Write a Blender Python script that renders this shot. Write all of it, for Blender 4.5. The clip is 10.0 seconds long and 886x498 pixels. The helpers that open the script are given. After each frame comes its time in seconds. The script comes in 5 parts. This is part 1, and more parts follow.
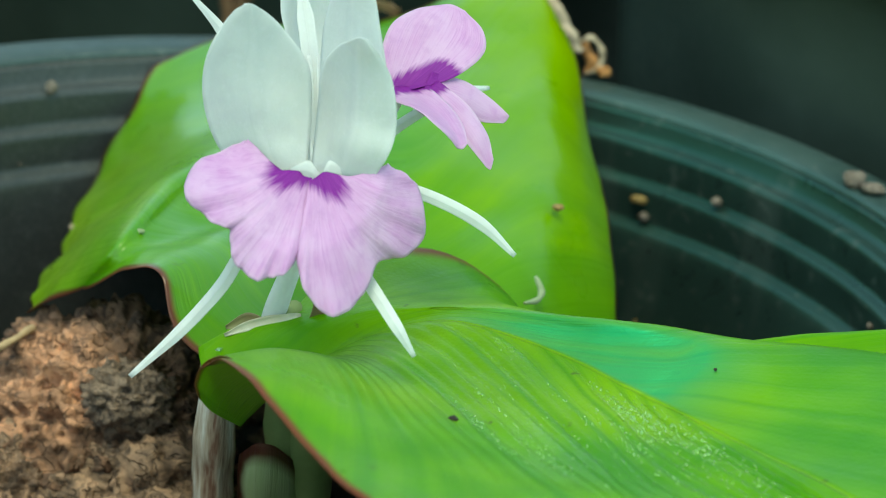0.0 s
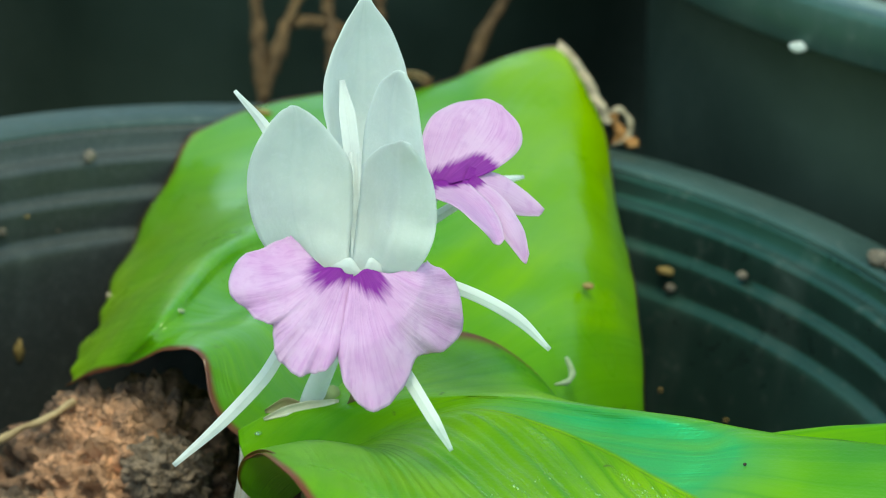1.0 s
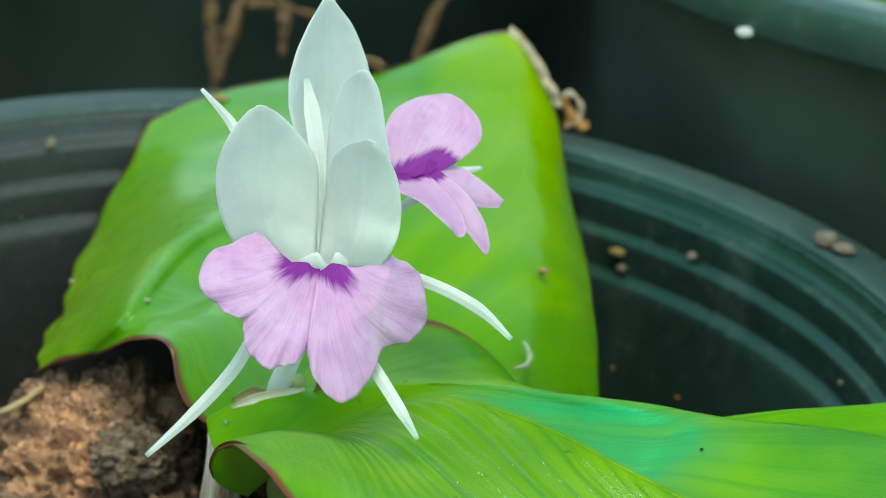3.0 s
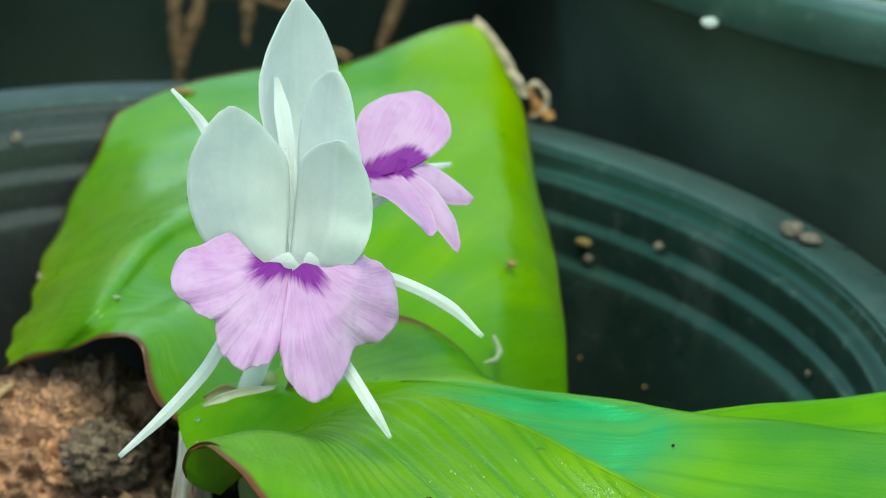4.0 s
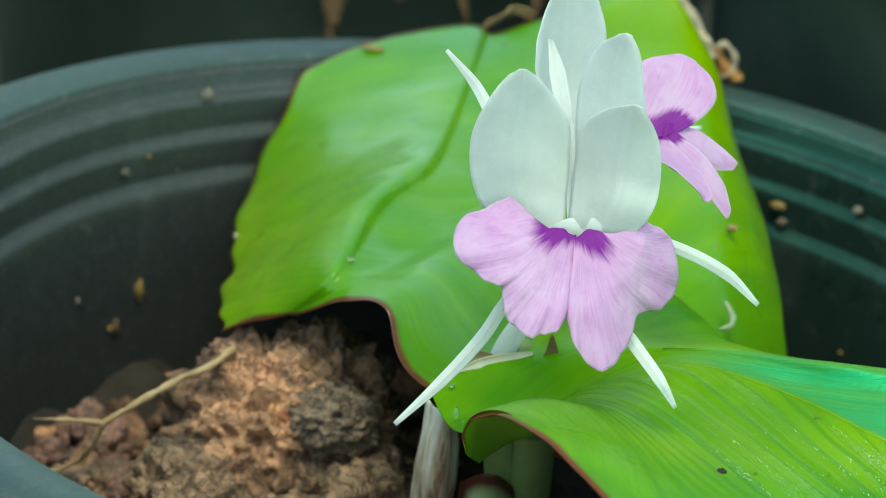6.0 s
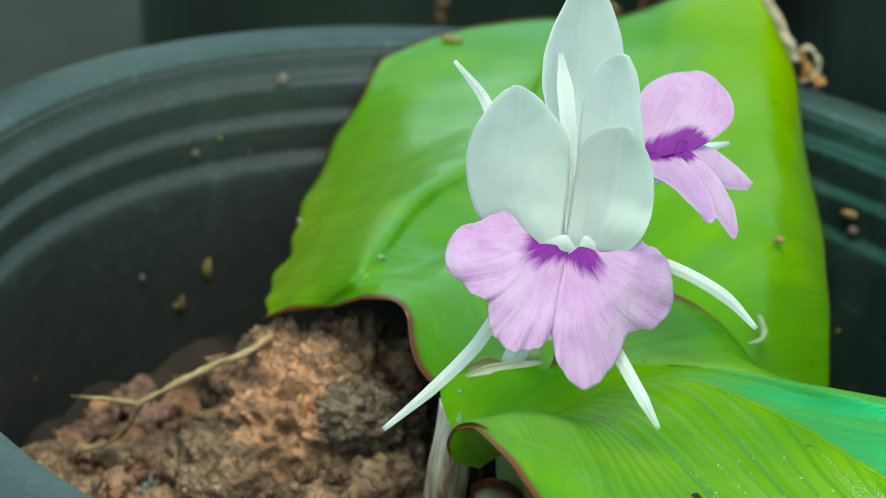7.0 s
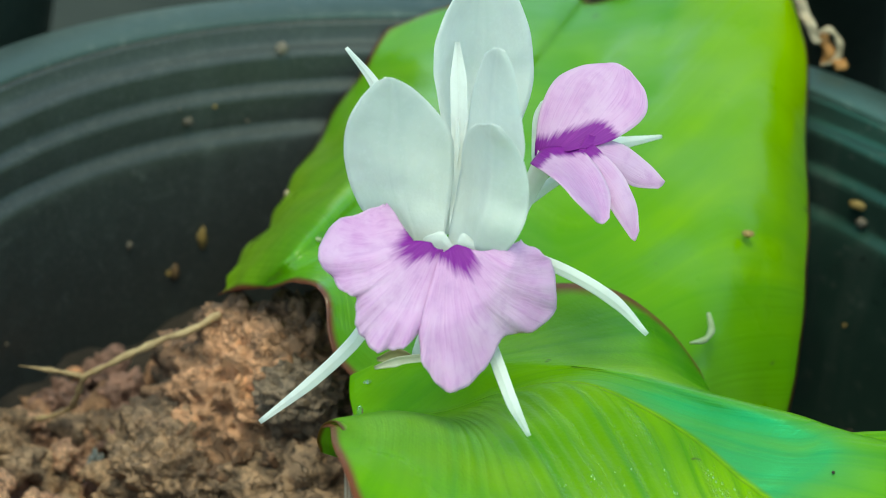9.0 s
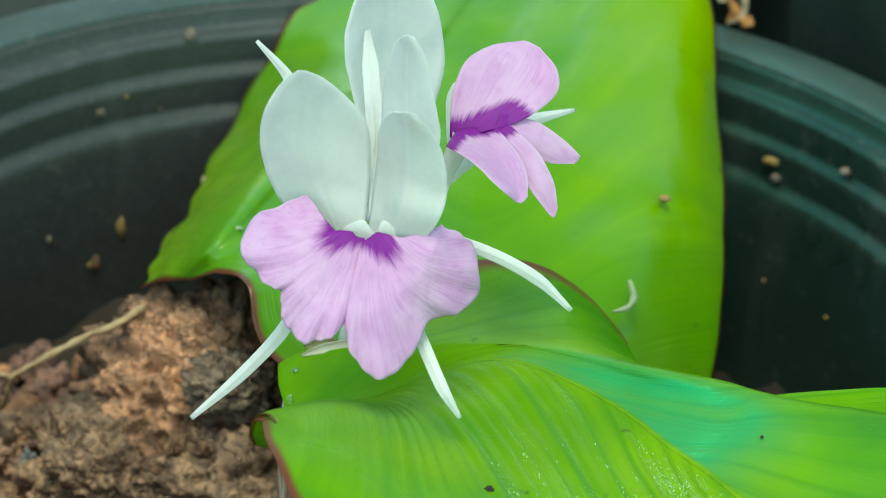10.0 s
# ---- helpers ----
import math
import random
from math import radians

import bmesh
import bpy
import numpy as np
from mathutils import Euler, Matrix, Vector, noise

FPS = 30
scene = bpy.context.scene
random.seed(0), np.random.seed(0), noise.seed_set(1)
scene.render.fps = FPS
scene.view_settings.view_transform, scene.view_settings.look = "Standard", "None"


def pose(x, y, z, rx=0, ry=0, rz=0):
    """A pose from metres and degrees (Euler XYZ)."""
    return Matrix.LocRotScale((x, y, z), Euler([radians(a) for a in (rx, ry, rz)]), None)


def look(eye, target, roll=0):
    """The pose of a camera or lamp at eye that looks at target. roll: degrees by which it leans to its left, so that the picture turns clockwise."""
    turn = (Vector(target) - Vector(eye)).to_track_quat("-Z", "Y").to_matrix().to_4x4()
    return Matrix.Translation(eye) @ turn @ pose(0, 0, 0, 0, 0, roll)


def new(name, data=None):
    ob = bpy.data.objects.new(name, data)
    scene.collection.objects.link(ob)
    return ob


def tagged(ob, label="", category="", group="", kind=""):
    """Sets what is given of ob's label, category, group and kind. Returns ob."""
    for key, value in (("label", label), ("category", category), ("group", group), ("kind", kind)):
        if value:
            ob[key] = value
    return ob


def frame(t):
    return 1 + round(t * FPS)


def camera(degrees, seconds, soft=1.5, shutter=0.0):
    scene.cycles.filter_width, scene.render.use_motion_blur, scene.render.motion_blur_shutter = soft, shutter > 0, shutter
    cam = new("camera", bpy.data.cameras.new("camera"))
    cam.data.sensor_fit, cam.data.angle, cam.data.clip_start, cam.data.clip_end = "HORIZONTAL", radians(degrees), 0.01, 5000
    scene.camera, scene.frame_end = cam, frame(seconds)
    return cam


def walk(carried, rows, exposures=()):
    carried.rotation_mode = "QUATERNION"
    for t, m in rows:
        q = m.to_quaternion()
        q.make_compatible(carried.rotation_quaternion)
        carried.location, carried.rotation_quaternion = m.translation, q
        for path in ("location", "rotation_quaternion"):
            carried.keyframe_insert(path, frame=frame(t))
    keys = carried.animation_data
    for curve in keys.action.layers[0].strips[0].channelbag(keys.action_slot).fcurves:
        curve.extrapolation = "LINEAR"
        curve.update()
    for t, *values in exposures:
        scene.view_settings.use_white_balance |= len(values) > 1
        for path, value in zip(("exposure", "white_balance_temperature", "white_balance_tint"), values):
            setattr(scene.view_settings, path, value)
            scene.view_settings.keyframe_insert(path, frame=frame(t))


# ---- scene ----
cam = camera(18.28, 10.0, soft=1.0)
cam.data.dof.use_dof = True
cam.data.dof.focus_distance = 0.462
cam.data.dof.aperture_fstop = 24.0
PATH = [
    (0, (0.02099, -0.47002, 0.38421), (0.02218, -0.05008, 0.22252), 5.38),
    (0.1, (0.02344, -0.46894, 0.38297), (0.02350, -0.04877, 0.22187), 5.34),
    (0.3, (0.02504, -0.46686, 0.38864), (0.02336, -0.04675, 0.22738), 5.51),
    (0.4, (0.02189, -0.46613, 0.39347), (0.02037, -0.04632, 0.23143), 5.52),
    (0.5, (0.01801, -0.46721, 0.39660), (0.01670, -0.04763, 0.23397), 5.62),
    (0.7, (0.01355, -0.47129, 0.39688), (0.01229, -0.05136, 0.23516), 5.74),
    (1, (0.01447, -0.47436, 0.40349), (0.01449, -0.05494, 0.24045), 5.84),
    (1.2, (0.01469, -0.47710, 0.40438), (0.01520, -0.05781, 0.24102), 5.87),
    (1.5, (0.01496, -0.48240, 0.40918), (0.01713, -0.06333, 0.24526), 5.89),
    (1.7, (0.01531, -0.48459, 0.41316), (0.01844, -0.06586, 0.24838), 5.91),
    (2, (0.01452, -0.48517, 0.41378), (0.01956, -0.06677, 0.24820), 5.84),
    (2.2, (0.01302, -0.48555, 0.41410), (0.01914, -0.06749, 0.24771), 5.83),
    (2.5, (0.01064, -0.48594, 0.41183), (0.01939, -0.06814, 0.24490), 5.89),
    (2.7, (0.00955, -0.48425, 0.41297), (0.01977, -0.06685, 0.24518), 5.93),
    (3.8, (0.00574, -0.48263, 0.41531), (0.02298, -0.06745, 0.24261), 6.02),
    (4, (0.00500, -0.48226, 0.41886), (0.02474, -0.06746, 0.24552), 6.01),
    (4.1, (0.00412, -0.48071, 0.41997), (0.02571, -0.06616, 0.24632), 5.94),
    (4.2, (0.00141, -0.47782, 0.41919), (0.02550, -0.06295, 0.24668), 5.78),
    (4.4, (-0.00899, -0.47269, 0.42925), (0.01957, -0.05946, 0.25345), 6.08),
    (4.5, (-0.01961, -0.47002, 0.42882), (0.01268, -0.05695, 0.25323), 6.04),
    (4.6, (-0.03133, -0.46866, 0.42600), (0.00413, -0.05591, 0.25028), 6.39),
    (4.8, (-0.04375, -0.47263, 0.42176), (-0.00326, -0.05977, 0.24741), 6.57),
    (5, (-0.04074, -0.47259, 0.41865), (0.00088, -0.05966, 0.24471), 6.58),
    (5.2, (-0.04348, -0.47253, 0.41600), (-0.00102, -0.05999, 0.24133), 6.76),
    (5.5, (-0.04906, -0.47143, 0.41396), (-0.00745, -0.05911, 0.23857), 6.88),
    (5.7, (-0.05174, -0.47075, 0.41365), (-0.01275, -0.05900, 0.23640), 7.00),
    (6, (-0.05343, -0.47288, 0.41203), (-0.02146, -0.06154, 0.23236), 7.17),
    (6.2, (-0.05437, -0.47547, 0.41228), (-0.02876, -0.06488, 0.22991), 7.31),
    (7.3, (0.02025, -0.46328, 0.43392), (-0.00676, -0.06021, 0.23567), 7.15),
    (7.5, (0.03699, -0.45807, 0.43302), (0.00136, -0.05675, 0.23259), 7.03),
    (7.7, (0.04689, -0.45563, 0.43222), (0.00492, -0.05573, 0.23033), 6.88),
    (7.8, (0.04926, -0.45518, 0.43075), (0.00417, -0.05582, 0.22845), 6.79),
    (8, (0.05438, -0.45348, 0.43243), (0.00395, -0.05545, 0.22866), 6.68),
    (8.2, (0.06155, -0.44925, 0.43522), (0.00615, -0.05282, 0.22969), 6.41),
    (8.3, (0.06302, -0.44519, 0.43744), (0.00524, -0.04977, 0.23062), 6.29),
    (8.5, (0.06383, -0.44236, 0.44083), (0.00381, -0.04804, 0.23249), 6.19),
    (8.7, (0.06382, -0.44198, 0.44035), (0.00105, -0.04854, 0.23119), 5.95),
    (8.8, (0.06348, -0.44275, 0.44075), (0.00024, -0.04986, 0.23067), 5.93),
    (9, (0.06322, -0.44301, 0.44227), (-0.00097, -0.05055, 0.23166), 5.91),
    (9.2, (0.06466, -0.44202, 0.44563), (0.00042, -0.05027, 0.23371), 5.86),
    (9.3, (0.06550, -0.44141, 0.44707), (0.00157, -0.04994, 0.23456), 5.80),
    (9.5, (0.06487, -0.44251, 0.44844), (0.00421, -0.05085, 0.23531), 5.73),
    (9.7, (0.06333, -0.44297, 0.44910), (0.00708, -0.05156, 0.23439), 5.37),
    (10, (0.06150, -0.44242, 0.44936), (0.01232, -0.05159, 0.23179), 3.81),
]
walk(cam, [(t, look(eye, target, roll)) for t, eye, target, roll in PATH], exposures=[(0.0, 1.62, 8400, -20), (10.0, 1.62, 8400, -20)])

# ---- light: bright overcast daylight from above ----
world = bpy.data.worlds.new("world")
scene.world = world
world.use_nodes = True
wn = world.node_tree
sky = wn.nodes.new("ShaderNodeTexSky")
sky.sky_type = "NISHITA"
sky.sun_disc = False
sky.sun_elevation = radians(70)
sky.sun_rotation = radians(-170)
wn.nodes["Background"].inputs["Strength"].default_value = 0.15
wn.links.new(sky.outputs["Color"], wn.nodes["Background"].inputs["Color"])
sun = new("sun", bpy.data.lights.new("sun", "SUN"))
sun.data.energy = 0.55
sun.data.angle = radians(24)
sun.data.color = (1.0, 0.98, 0.94)
sun.matrix_world = look((-0.05, -0.27, 1.0), (0, 0, 0))


# ---- material helpers ----
def material(name):
    m = bpy.data.materials.new(name)
    m.use_nodes = True
    nt = m.node_tree
    return m, nt, nt.nodes["Principled BSDF"]


def node(nt, kind, **values):
    n = nt.nodes.new(kind)
    for key, value in values.items():
        n.inputs[key.replace("_", " ")].default_value = value
    return n


def noise_tex(nt, coord, scale, detail=4.0, rough=0.55, distort=0.0):
    n = node(nt, "ShaderNodeTexNoise", Scale=scale, Detail=detail, Roughness=rough, Distortion=distort)
    if coord is not None:
        nt.links.new(coord, n.inputs["Vector"])
    return n.outputs["Fac"]


def ramp(nt, fac, stops):
    r = nt.nodes.new("ShaderNodeValToRGB")
    e = r.color_ramp.elements
    while len(e) < len(stops):
        e.new(0.5)
    for k, (pos, col) in enumerate(stops):
        e[k].position = pos
        e[k].color = (*col, 1.0) if len(col) == 3 else col
    nt.links.new(fac, r.inputs["Fac"])
    return r.outputs["Color"]


def grey(v):
    return (v, v, v)


def mix(nt, fac, a, b, blend="MIX"):
    n = nt.nodes.new("ShaderNodeMix")
    n.data_type = "RGBA"
    n.blend_type = blend
    for sock, value in ((n.inputs[0], fac), (n.inputs[6], a), (n.inputs[7], b)):
        if isinstance(value, (int, float)):
            sock.default_value = value
        elif isinstance(value, tuple):
            sock.default_value = (*value, 1.0)
        else:
            nt.links.new(value, sock)
    return n.outputs[2]


def calc(nt, op, a, b=0.0, c=0.0):
    n = nt.nodes.new("ShaderNodeMath")
    n.operation = op
    for sock, value in zip(n.inputs, (a, b, c)):
        if isinstance(value, (int, float)):
            sock.default_value = value
        else:
            nt.links.new(value, sock)
    return n.outputs[0]


def span(nt, value, lo, hi, a=0.0, b=1.0):
    n = nt.nodes.new("ShaderNodeMapRange")
    n.inputs["From Min"].default_value, n.inputs["From Max"].default_value = lo, hi
    n.inputs["To Min"].default_value, n.inputs["To Max"].default_value = a, b
    nt.links.new(value, n.inputs["Value"])
    return n.outputs["Result"]


def stretched(nt, coord, sx, sy, sz):
    n = nt.nodes.new("ShaderNodeMapping")
    n.inputs["Scale"].default_value = (sx, sy, sz)
    nt.links.new(coord, n.inputs["Vector"])
    return n.outputs["Vector"]


def bump(nt, bsdf, height, strength, distance):
    n = node(nt, "ShaderNodeBump", Strength=strength, Distance=distance)
    nt.links.new(height, n.inputs["Height"])
    nt.links.new(n.outputs["Normal"], bsdf.inputs["Normal"])
    return n


def see_through(nt, bsdf, colour, amount):
    """Thin tissue: part of the light passes through it."""
    out = nt.nodes["Material Output"]
    tr = nt.nodes.new("ShaderNodeBsdfTranslucent")
    mx = nt.nodes.new("ShaderNodeMixShader")
    mx.inputs[0].default_value = amount
    if isinstance(colour, tuple):
        tr.inputs["Color"].default_value = (*colour, 1)
    else:
        nt.links.new(colour, tr.inputs["Color"])
    nt.links.new(bsdf.outputs[0], mx.inputs[1])
    nt.links.new(tr.outputs[0], mx.inputs[2])
    nt.links.new(mx.outputs[0], out.inputs["Surface"])


def attribute(nt, name):
    n = nt.nodes.new("ShaderNodeAttribute")
    n.attribute_name = name
    return n.outputs["Fac"]


def coords(nt, kind="Object"):
    return nt.nodes.new("ShaderNodeTexCoord").outputs[kind]


# ---- materials ----
def leaf_material(name, top, deep, pale, margin, gloss, see=0.25, spec=0.35, fleck=0.12, edge_to=1.7, rib=None, wet=0.0, sheen=0.0, across=False, cast=(0.8, 1.0, 0.6), young=0.0):
    m, nt, b = material(name)
    uv, ob = coords(nt, "UV"), coords(nt)
    if rib:
        # side veins run outwards from the midrib on both halves
        raw = nt.nodes.new("ShaderNodeSeparateXYZ")
        nt.links.new(uv, raw.inputs[0])
        half = calc(nt, "SUBTRACT", rib, calc(nt, "ABSOLUTE", calc(nt, "SUBTRACT", raw.outputs["X"], rib)))
        slant = nt.nodes.new("ShaderNodeCombineXYZ")
        nt.links.new(calc(nt, "ADD", half, calc(nt, "MULTIPLY", raw.outputs["Y"], 0.87)), slant.inputs["X"])
        nt.links.new(raw.outputs["Y"], slant.inputs["Y"])
        along = slant.outputs[0]
    else:
        along = uv
    wide, thin = ((1.6, 30), (5, 130)) if across else ((34, 1.6), (150, 6))
    ribs = noise_tex(nt, stretched(nt, along, *wide, 1), 1.0, 3, 0.5)
    fine = noise_tex(nt, stretched(nt, along, *thin, 1), 1.0, 2, 0.5)
    if rib:
        keep = span(nt, raw.outputs["Y"], 0.36, 0.62)
        ribs = calc(nt, "ADD", 0.5, calc(nt, "MULTIPLY", calc(nt, "SUBTRACT", ribs, 0.5), span(nt, keep, 0, 1, 0.3, 1.0)))
    large = noise_tex(nt, ob, 38, 3, 0.5)
    col = mix(nt, span(nt, large, 0.38, 0.62), deep, top)
    col = mix(nt, span(nt, noise_tex(nt, ob, 17, 2, 0.5), 0.5, 0.66, 0, 0.25 if young else 0.5), col, (0.24, 0.38, 0.004))
    col = mix(nt, span(nt, ribs, 0.45, 0.75, 0, 0.35), col, pale)
    col = mix(nt, span(nt, ribs, 0.32, 0.50, 0.75 if rib else 0.25, 0), col, deep)
    col = mix(nt, span(nt, fine, 0.35, 0.75, 0, 0.10 if rib else 0.18), col, deep)
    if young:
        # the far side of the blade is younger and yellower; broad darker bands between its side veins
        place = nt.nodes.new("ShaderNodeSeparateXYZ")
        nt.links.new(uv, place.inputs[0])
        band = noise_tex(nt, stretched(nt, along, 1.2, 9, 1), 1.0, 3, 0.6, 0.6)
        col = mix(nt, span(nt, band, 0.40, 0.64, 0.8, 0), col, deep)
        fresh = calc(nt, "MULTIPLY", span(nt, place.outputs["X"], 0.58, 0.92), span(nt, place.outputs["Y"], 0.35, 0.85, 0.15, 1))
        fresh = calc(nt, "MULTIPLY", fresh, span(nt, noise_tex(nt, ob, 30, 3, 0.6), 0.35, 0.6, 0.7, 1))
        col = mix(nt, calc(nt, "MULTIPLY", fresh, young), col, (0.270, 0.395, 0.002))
        # limer left edge, its pale tone also standing in for light through the blade
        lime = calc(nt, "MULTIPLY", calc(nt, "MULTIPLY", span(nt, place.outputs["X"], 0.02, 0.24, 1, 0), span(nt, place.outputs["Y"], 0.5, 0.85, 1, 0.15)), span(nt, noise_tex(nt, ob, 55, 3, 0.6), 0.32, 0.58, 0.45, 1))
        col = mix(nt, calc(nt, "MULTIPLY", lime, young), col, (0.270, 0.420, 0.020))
    spot = node(nt, "ShaderNodeTexVoronoi", Scale=85.0)
    nt.links.new(mix(nt, 0.004, ob, noise_node_colour(nt, ob, 500)), spot.inputs["Vector"])
    gate = span(nt, noise_tex(nt, ob, 45, 2), 0.42, 0.48)
    dots = calc(nt, "MULTIPLY", span(nt, spot.outputs["Distance"], 0.035, 0.080, 1, 0), gate)
    col = mix(nt, calc(nt, "MULTIPLY", dots, 0.8), col, (0.040, 0.060, 0.012))
    h = calc(nt, "ADD", calc(nt, "MULTIPLY", ribs, 1.0), calc(nt, "MULTIPLY", fine, 0.10 if rib else 0.30))
    if rib:
        # the pale midrib, a narrow groove
        axes = nt.nodes.new("ShaderNodeSeparateXYZ")
        nt.links.new(uv, axes.inputs[0])
        off = calc(nt, "ABSOLUTE", calc(nt, "SUBTRACT", axes.outputs["X"], rib))
        groove = span(nt, off, 0.0012, 0.0050, 1, 0)
        col = mix(nt, calc(nt, "MULTIPLY", groove, 0.25), col, (0.26, 0.42, 0.04))
        h = calc(nt, "SUBTRACT", h, calc(nt, "MULTIPLY", groove, 0.8))
    edge = attribute(nt, "margin")
    wob = calc(nt, "ADD", edge, calc(nt, "MULTIPLY", noise_tex(nt, ob, 160, 2), 0.5))
    col = mix(nt, span(nt, wob, 0.44 * edge_to, edge_to, 1, 0), col, margin)
    nt.links.new(col, b.inputs["Base Color"])
    rough = span(nt, noise_tex(nt, ob, 60, 3), 0.3, 0.7, gloss - 0.1, gloss + 0.12)
    nt.links.new(rough, b.inputs["Roughness"])
    b.inputs["Specular IOR Level"].default_value = spec
    b.inputs["Specular Tint"].default_value = (*cast, 1)
    h = calc(nt, "ADD", h, calc(nt, "MULTIPLY", noise_tex(nt, ob, 1100, 2), fleck))
    bump(nt, b, h, 0.5, 0.0006)
    if wet:
        # water broken up over the ribs; smooth masks a painted sheen behind the midrib
        axes = nt.nodes.new("ShaderNodeSeparateXYZ")
        nt.links.new(uv, axes.inputs[0])
        u, v = axes.outputs["X"], axes.outputs["Y"]
        grains = noise_tex(nt, ob, 1500, 2, 0.6)
        patchy = noise_tex(nt, stretched(nt, along, 44, 5, 1), 1.0, 3, 0.6)
        inside = calc(nt, "MULTIPLY", span(nt, u, 0.16, 0.26), span(nt, u, 0.47, 0.495, 1, 0))
        inside = calc(nt, "MULTIPLY", inside, calc(nt, "MULTIPLY", span(nt, v, 0.44, 0.54), span(nt, v, 0.87, 0.94, 1, 0)))
        beads = calc(nt, "MULTIPLY", span(nt, patchy, 0.50, 0.62), inside)
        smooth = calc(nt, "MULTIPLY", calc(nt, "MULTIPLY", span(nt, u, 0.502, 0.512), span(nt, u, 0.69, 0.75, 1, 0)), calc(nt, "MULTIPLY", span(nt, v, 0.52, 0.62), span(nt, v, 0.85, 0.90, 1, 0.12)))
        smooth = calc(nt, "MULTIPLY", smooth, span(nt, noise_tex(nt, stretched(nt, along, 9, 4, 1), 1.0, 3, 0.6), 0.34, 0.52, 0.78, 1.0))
        film = calc(nt, "ADD", calc(nt, "MULTIPLY", noise_tex(nt, ob, 1100, 2), 0.11), calc(nt, "MULTIPLY", grains, calc(nt, "MULTIPLY", beads, 2.2)))
        n = node(nt, "ShaderNodeBump", Strength=1.0, Distance=0.0010)
        nt.links.new(film, n.inputs["Height"])
        nt.links.new(n.outputs["Normal"], b.inputs["Coat Normal"])
        nt.links.new(calc(nt, "MULTIPLY", calc(nt, "MAXIMUM", calc(nt, "MULTIPLY", smooth, 0.04), calc(nt, "MULTIPLY", beads, 0.5)), wet), b.inputs["Coat Weight"])
        b.inputs["Coat Roughness"].default_value = 0.06
        b.inputs["Coat IOR"].default_value = 1.6
        # sky sheen behind the midrib, painted blue-green into base colour and highlight tint
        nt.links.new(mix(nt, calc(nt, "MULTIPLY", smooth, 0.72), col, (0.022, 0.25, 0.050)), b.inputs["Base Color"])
        nt.links.new(mix(nt, smooth, rough, grey(0.40)), b.inputs["Roughness"])
        nt.links.new(span(nt, smooth, 0, 1, spec, 0.9), b.inputs["Specular IOR Level"])
        nt.links.new(span(nt, smooth, 0, 1, 1.45, 1.75), b.inputs["IOR"])
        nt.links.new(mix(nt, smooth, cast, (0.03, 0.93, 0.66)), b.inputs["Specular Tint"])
    if sheen:
        # smooth, shiny patches of the cuticle
        waxy = calc(nt, "MULTIPLY", span(nt, place.outputs["Y"], 0.5, 0.8), span(nt, place.outputs["X"], 0.20, 0.45, 1, 0))
        waxy = calc(nt, "MAXIMUM", calc(nt, "MULTIPLY", waxy, 1.5), span(nt, noise_tex(nt, ob, 32, 3, 0.55), 0.40, 0.60))
        nt.links.new(calc(nt, "MULTIPLY", waxy, sheen), b.inputs["Coat Weight"])
        b.inputs["Coat Roughness"].default_value = 0.22
        n = node(nt, "ShaderNodeBump", Strength=0.5, Distance=0.0040)
        nt.links.new(noise_tex(nt, ob, 60, 2, 0.4), n.inputs["Height"])
        nt.links.new(n.outputs["Normal"], b.inputs["Coat Normal"])
        b.inputs["Coat IOR"].default_value = 1.6
    see_through(nt, b, mix(nt, 0.5, col, (0.32, 0.55, 0.005)), see)
    return m


def noise_node_colour(nt, coord, scale):
    n = node(nt, "ShaderNodeTexNoise", Scale=scale, Detail=2.0)
    nt.links.new(coord, n.inputs["Vector"])
    return n.outputs["Color"]


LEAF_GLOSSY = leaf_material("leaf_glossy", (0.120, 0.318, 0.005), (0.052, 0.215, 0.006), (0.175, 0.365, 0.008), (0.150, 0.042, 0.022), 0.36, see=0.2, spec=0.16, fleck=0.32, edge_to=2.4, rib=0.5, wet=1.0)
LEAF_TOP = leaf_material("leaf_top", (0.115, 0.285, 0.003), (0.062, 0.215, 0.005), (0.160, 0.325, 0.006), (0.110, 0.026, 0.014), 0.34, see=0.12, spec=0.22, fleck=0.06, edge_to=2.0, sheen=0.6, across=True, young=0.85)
LEAF_BUD = leaf_material("bud_sheath", (0.50, 0.56, 0.28), (0.42, 0.50, 0.22), (0.62, 0.64, 0.40), (0.10, 0.022, 0.016), 0.4, edge_to=4.5)
# leaf underside again, lightened to make up for light missing below the curl
LEAF_FOLD = leaf_material("leaf_fold", (0.34, 0.58, 0.07), (0.26, 0.52, 0.05), (0.42, 0.60, 0.12), (0.130, 0.034, 0.020), 0.45, edge_to=2.2, see=0.4)
LEAF_UNDER = leaf_material("leaf_underside", (0.16, 0.34, 0.03), (0.11, 0.27, 0.02), (0.21, 0.39, 0.05), (0.12, 0.028, 0.018), 0.5)


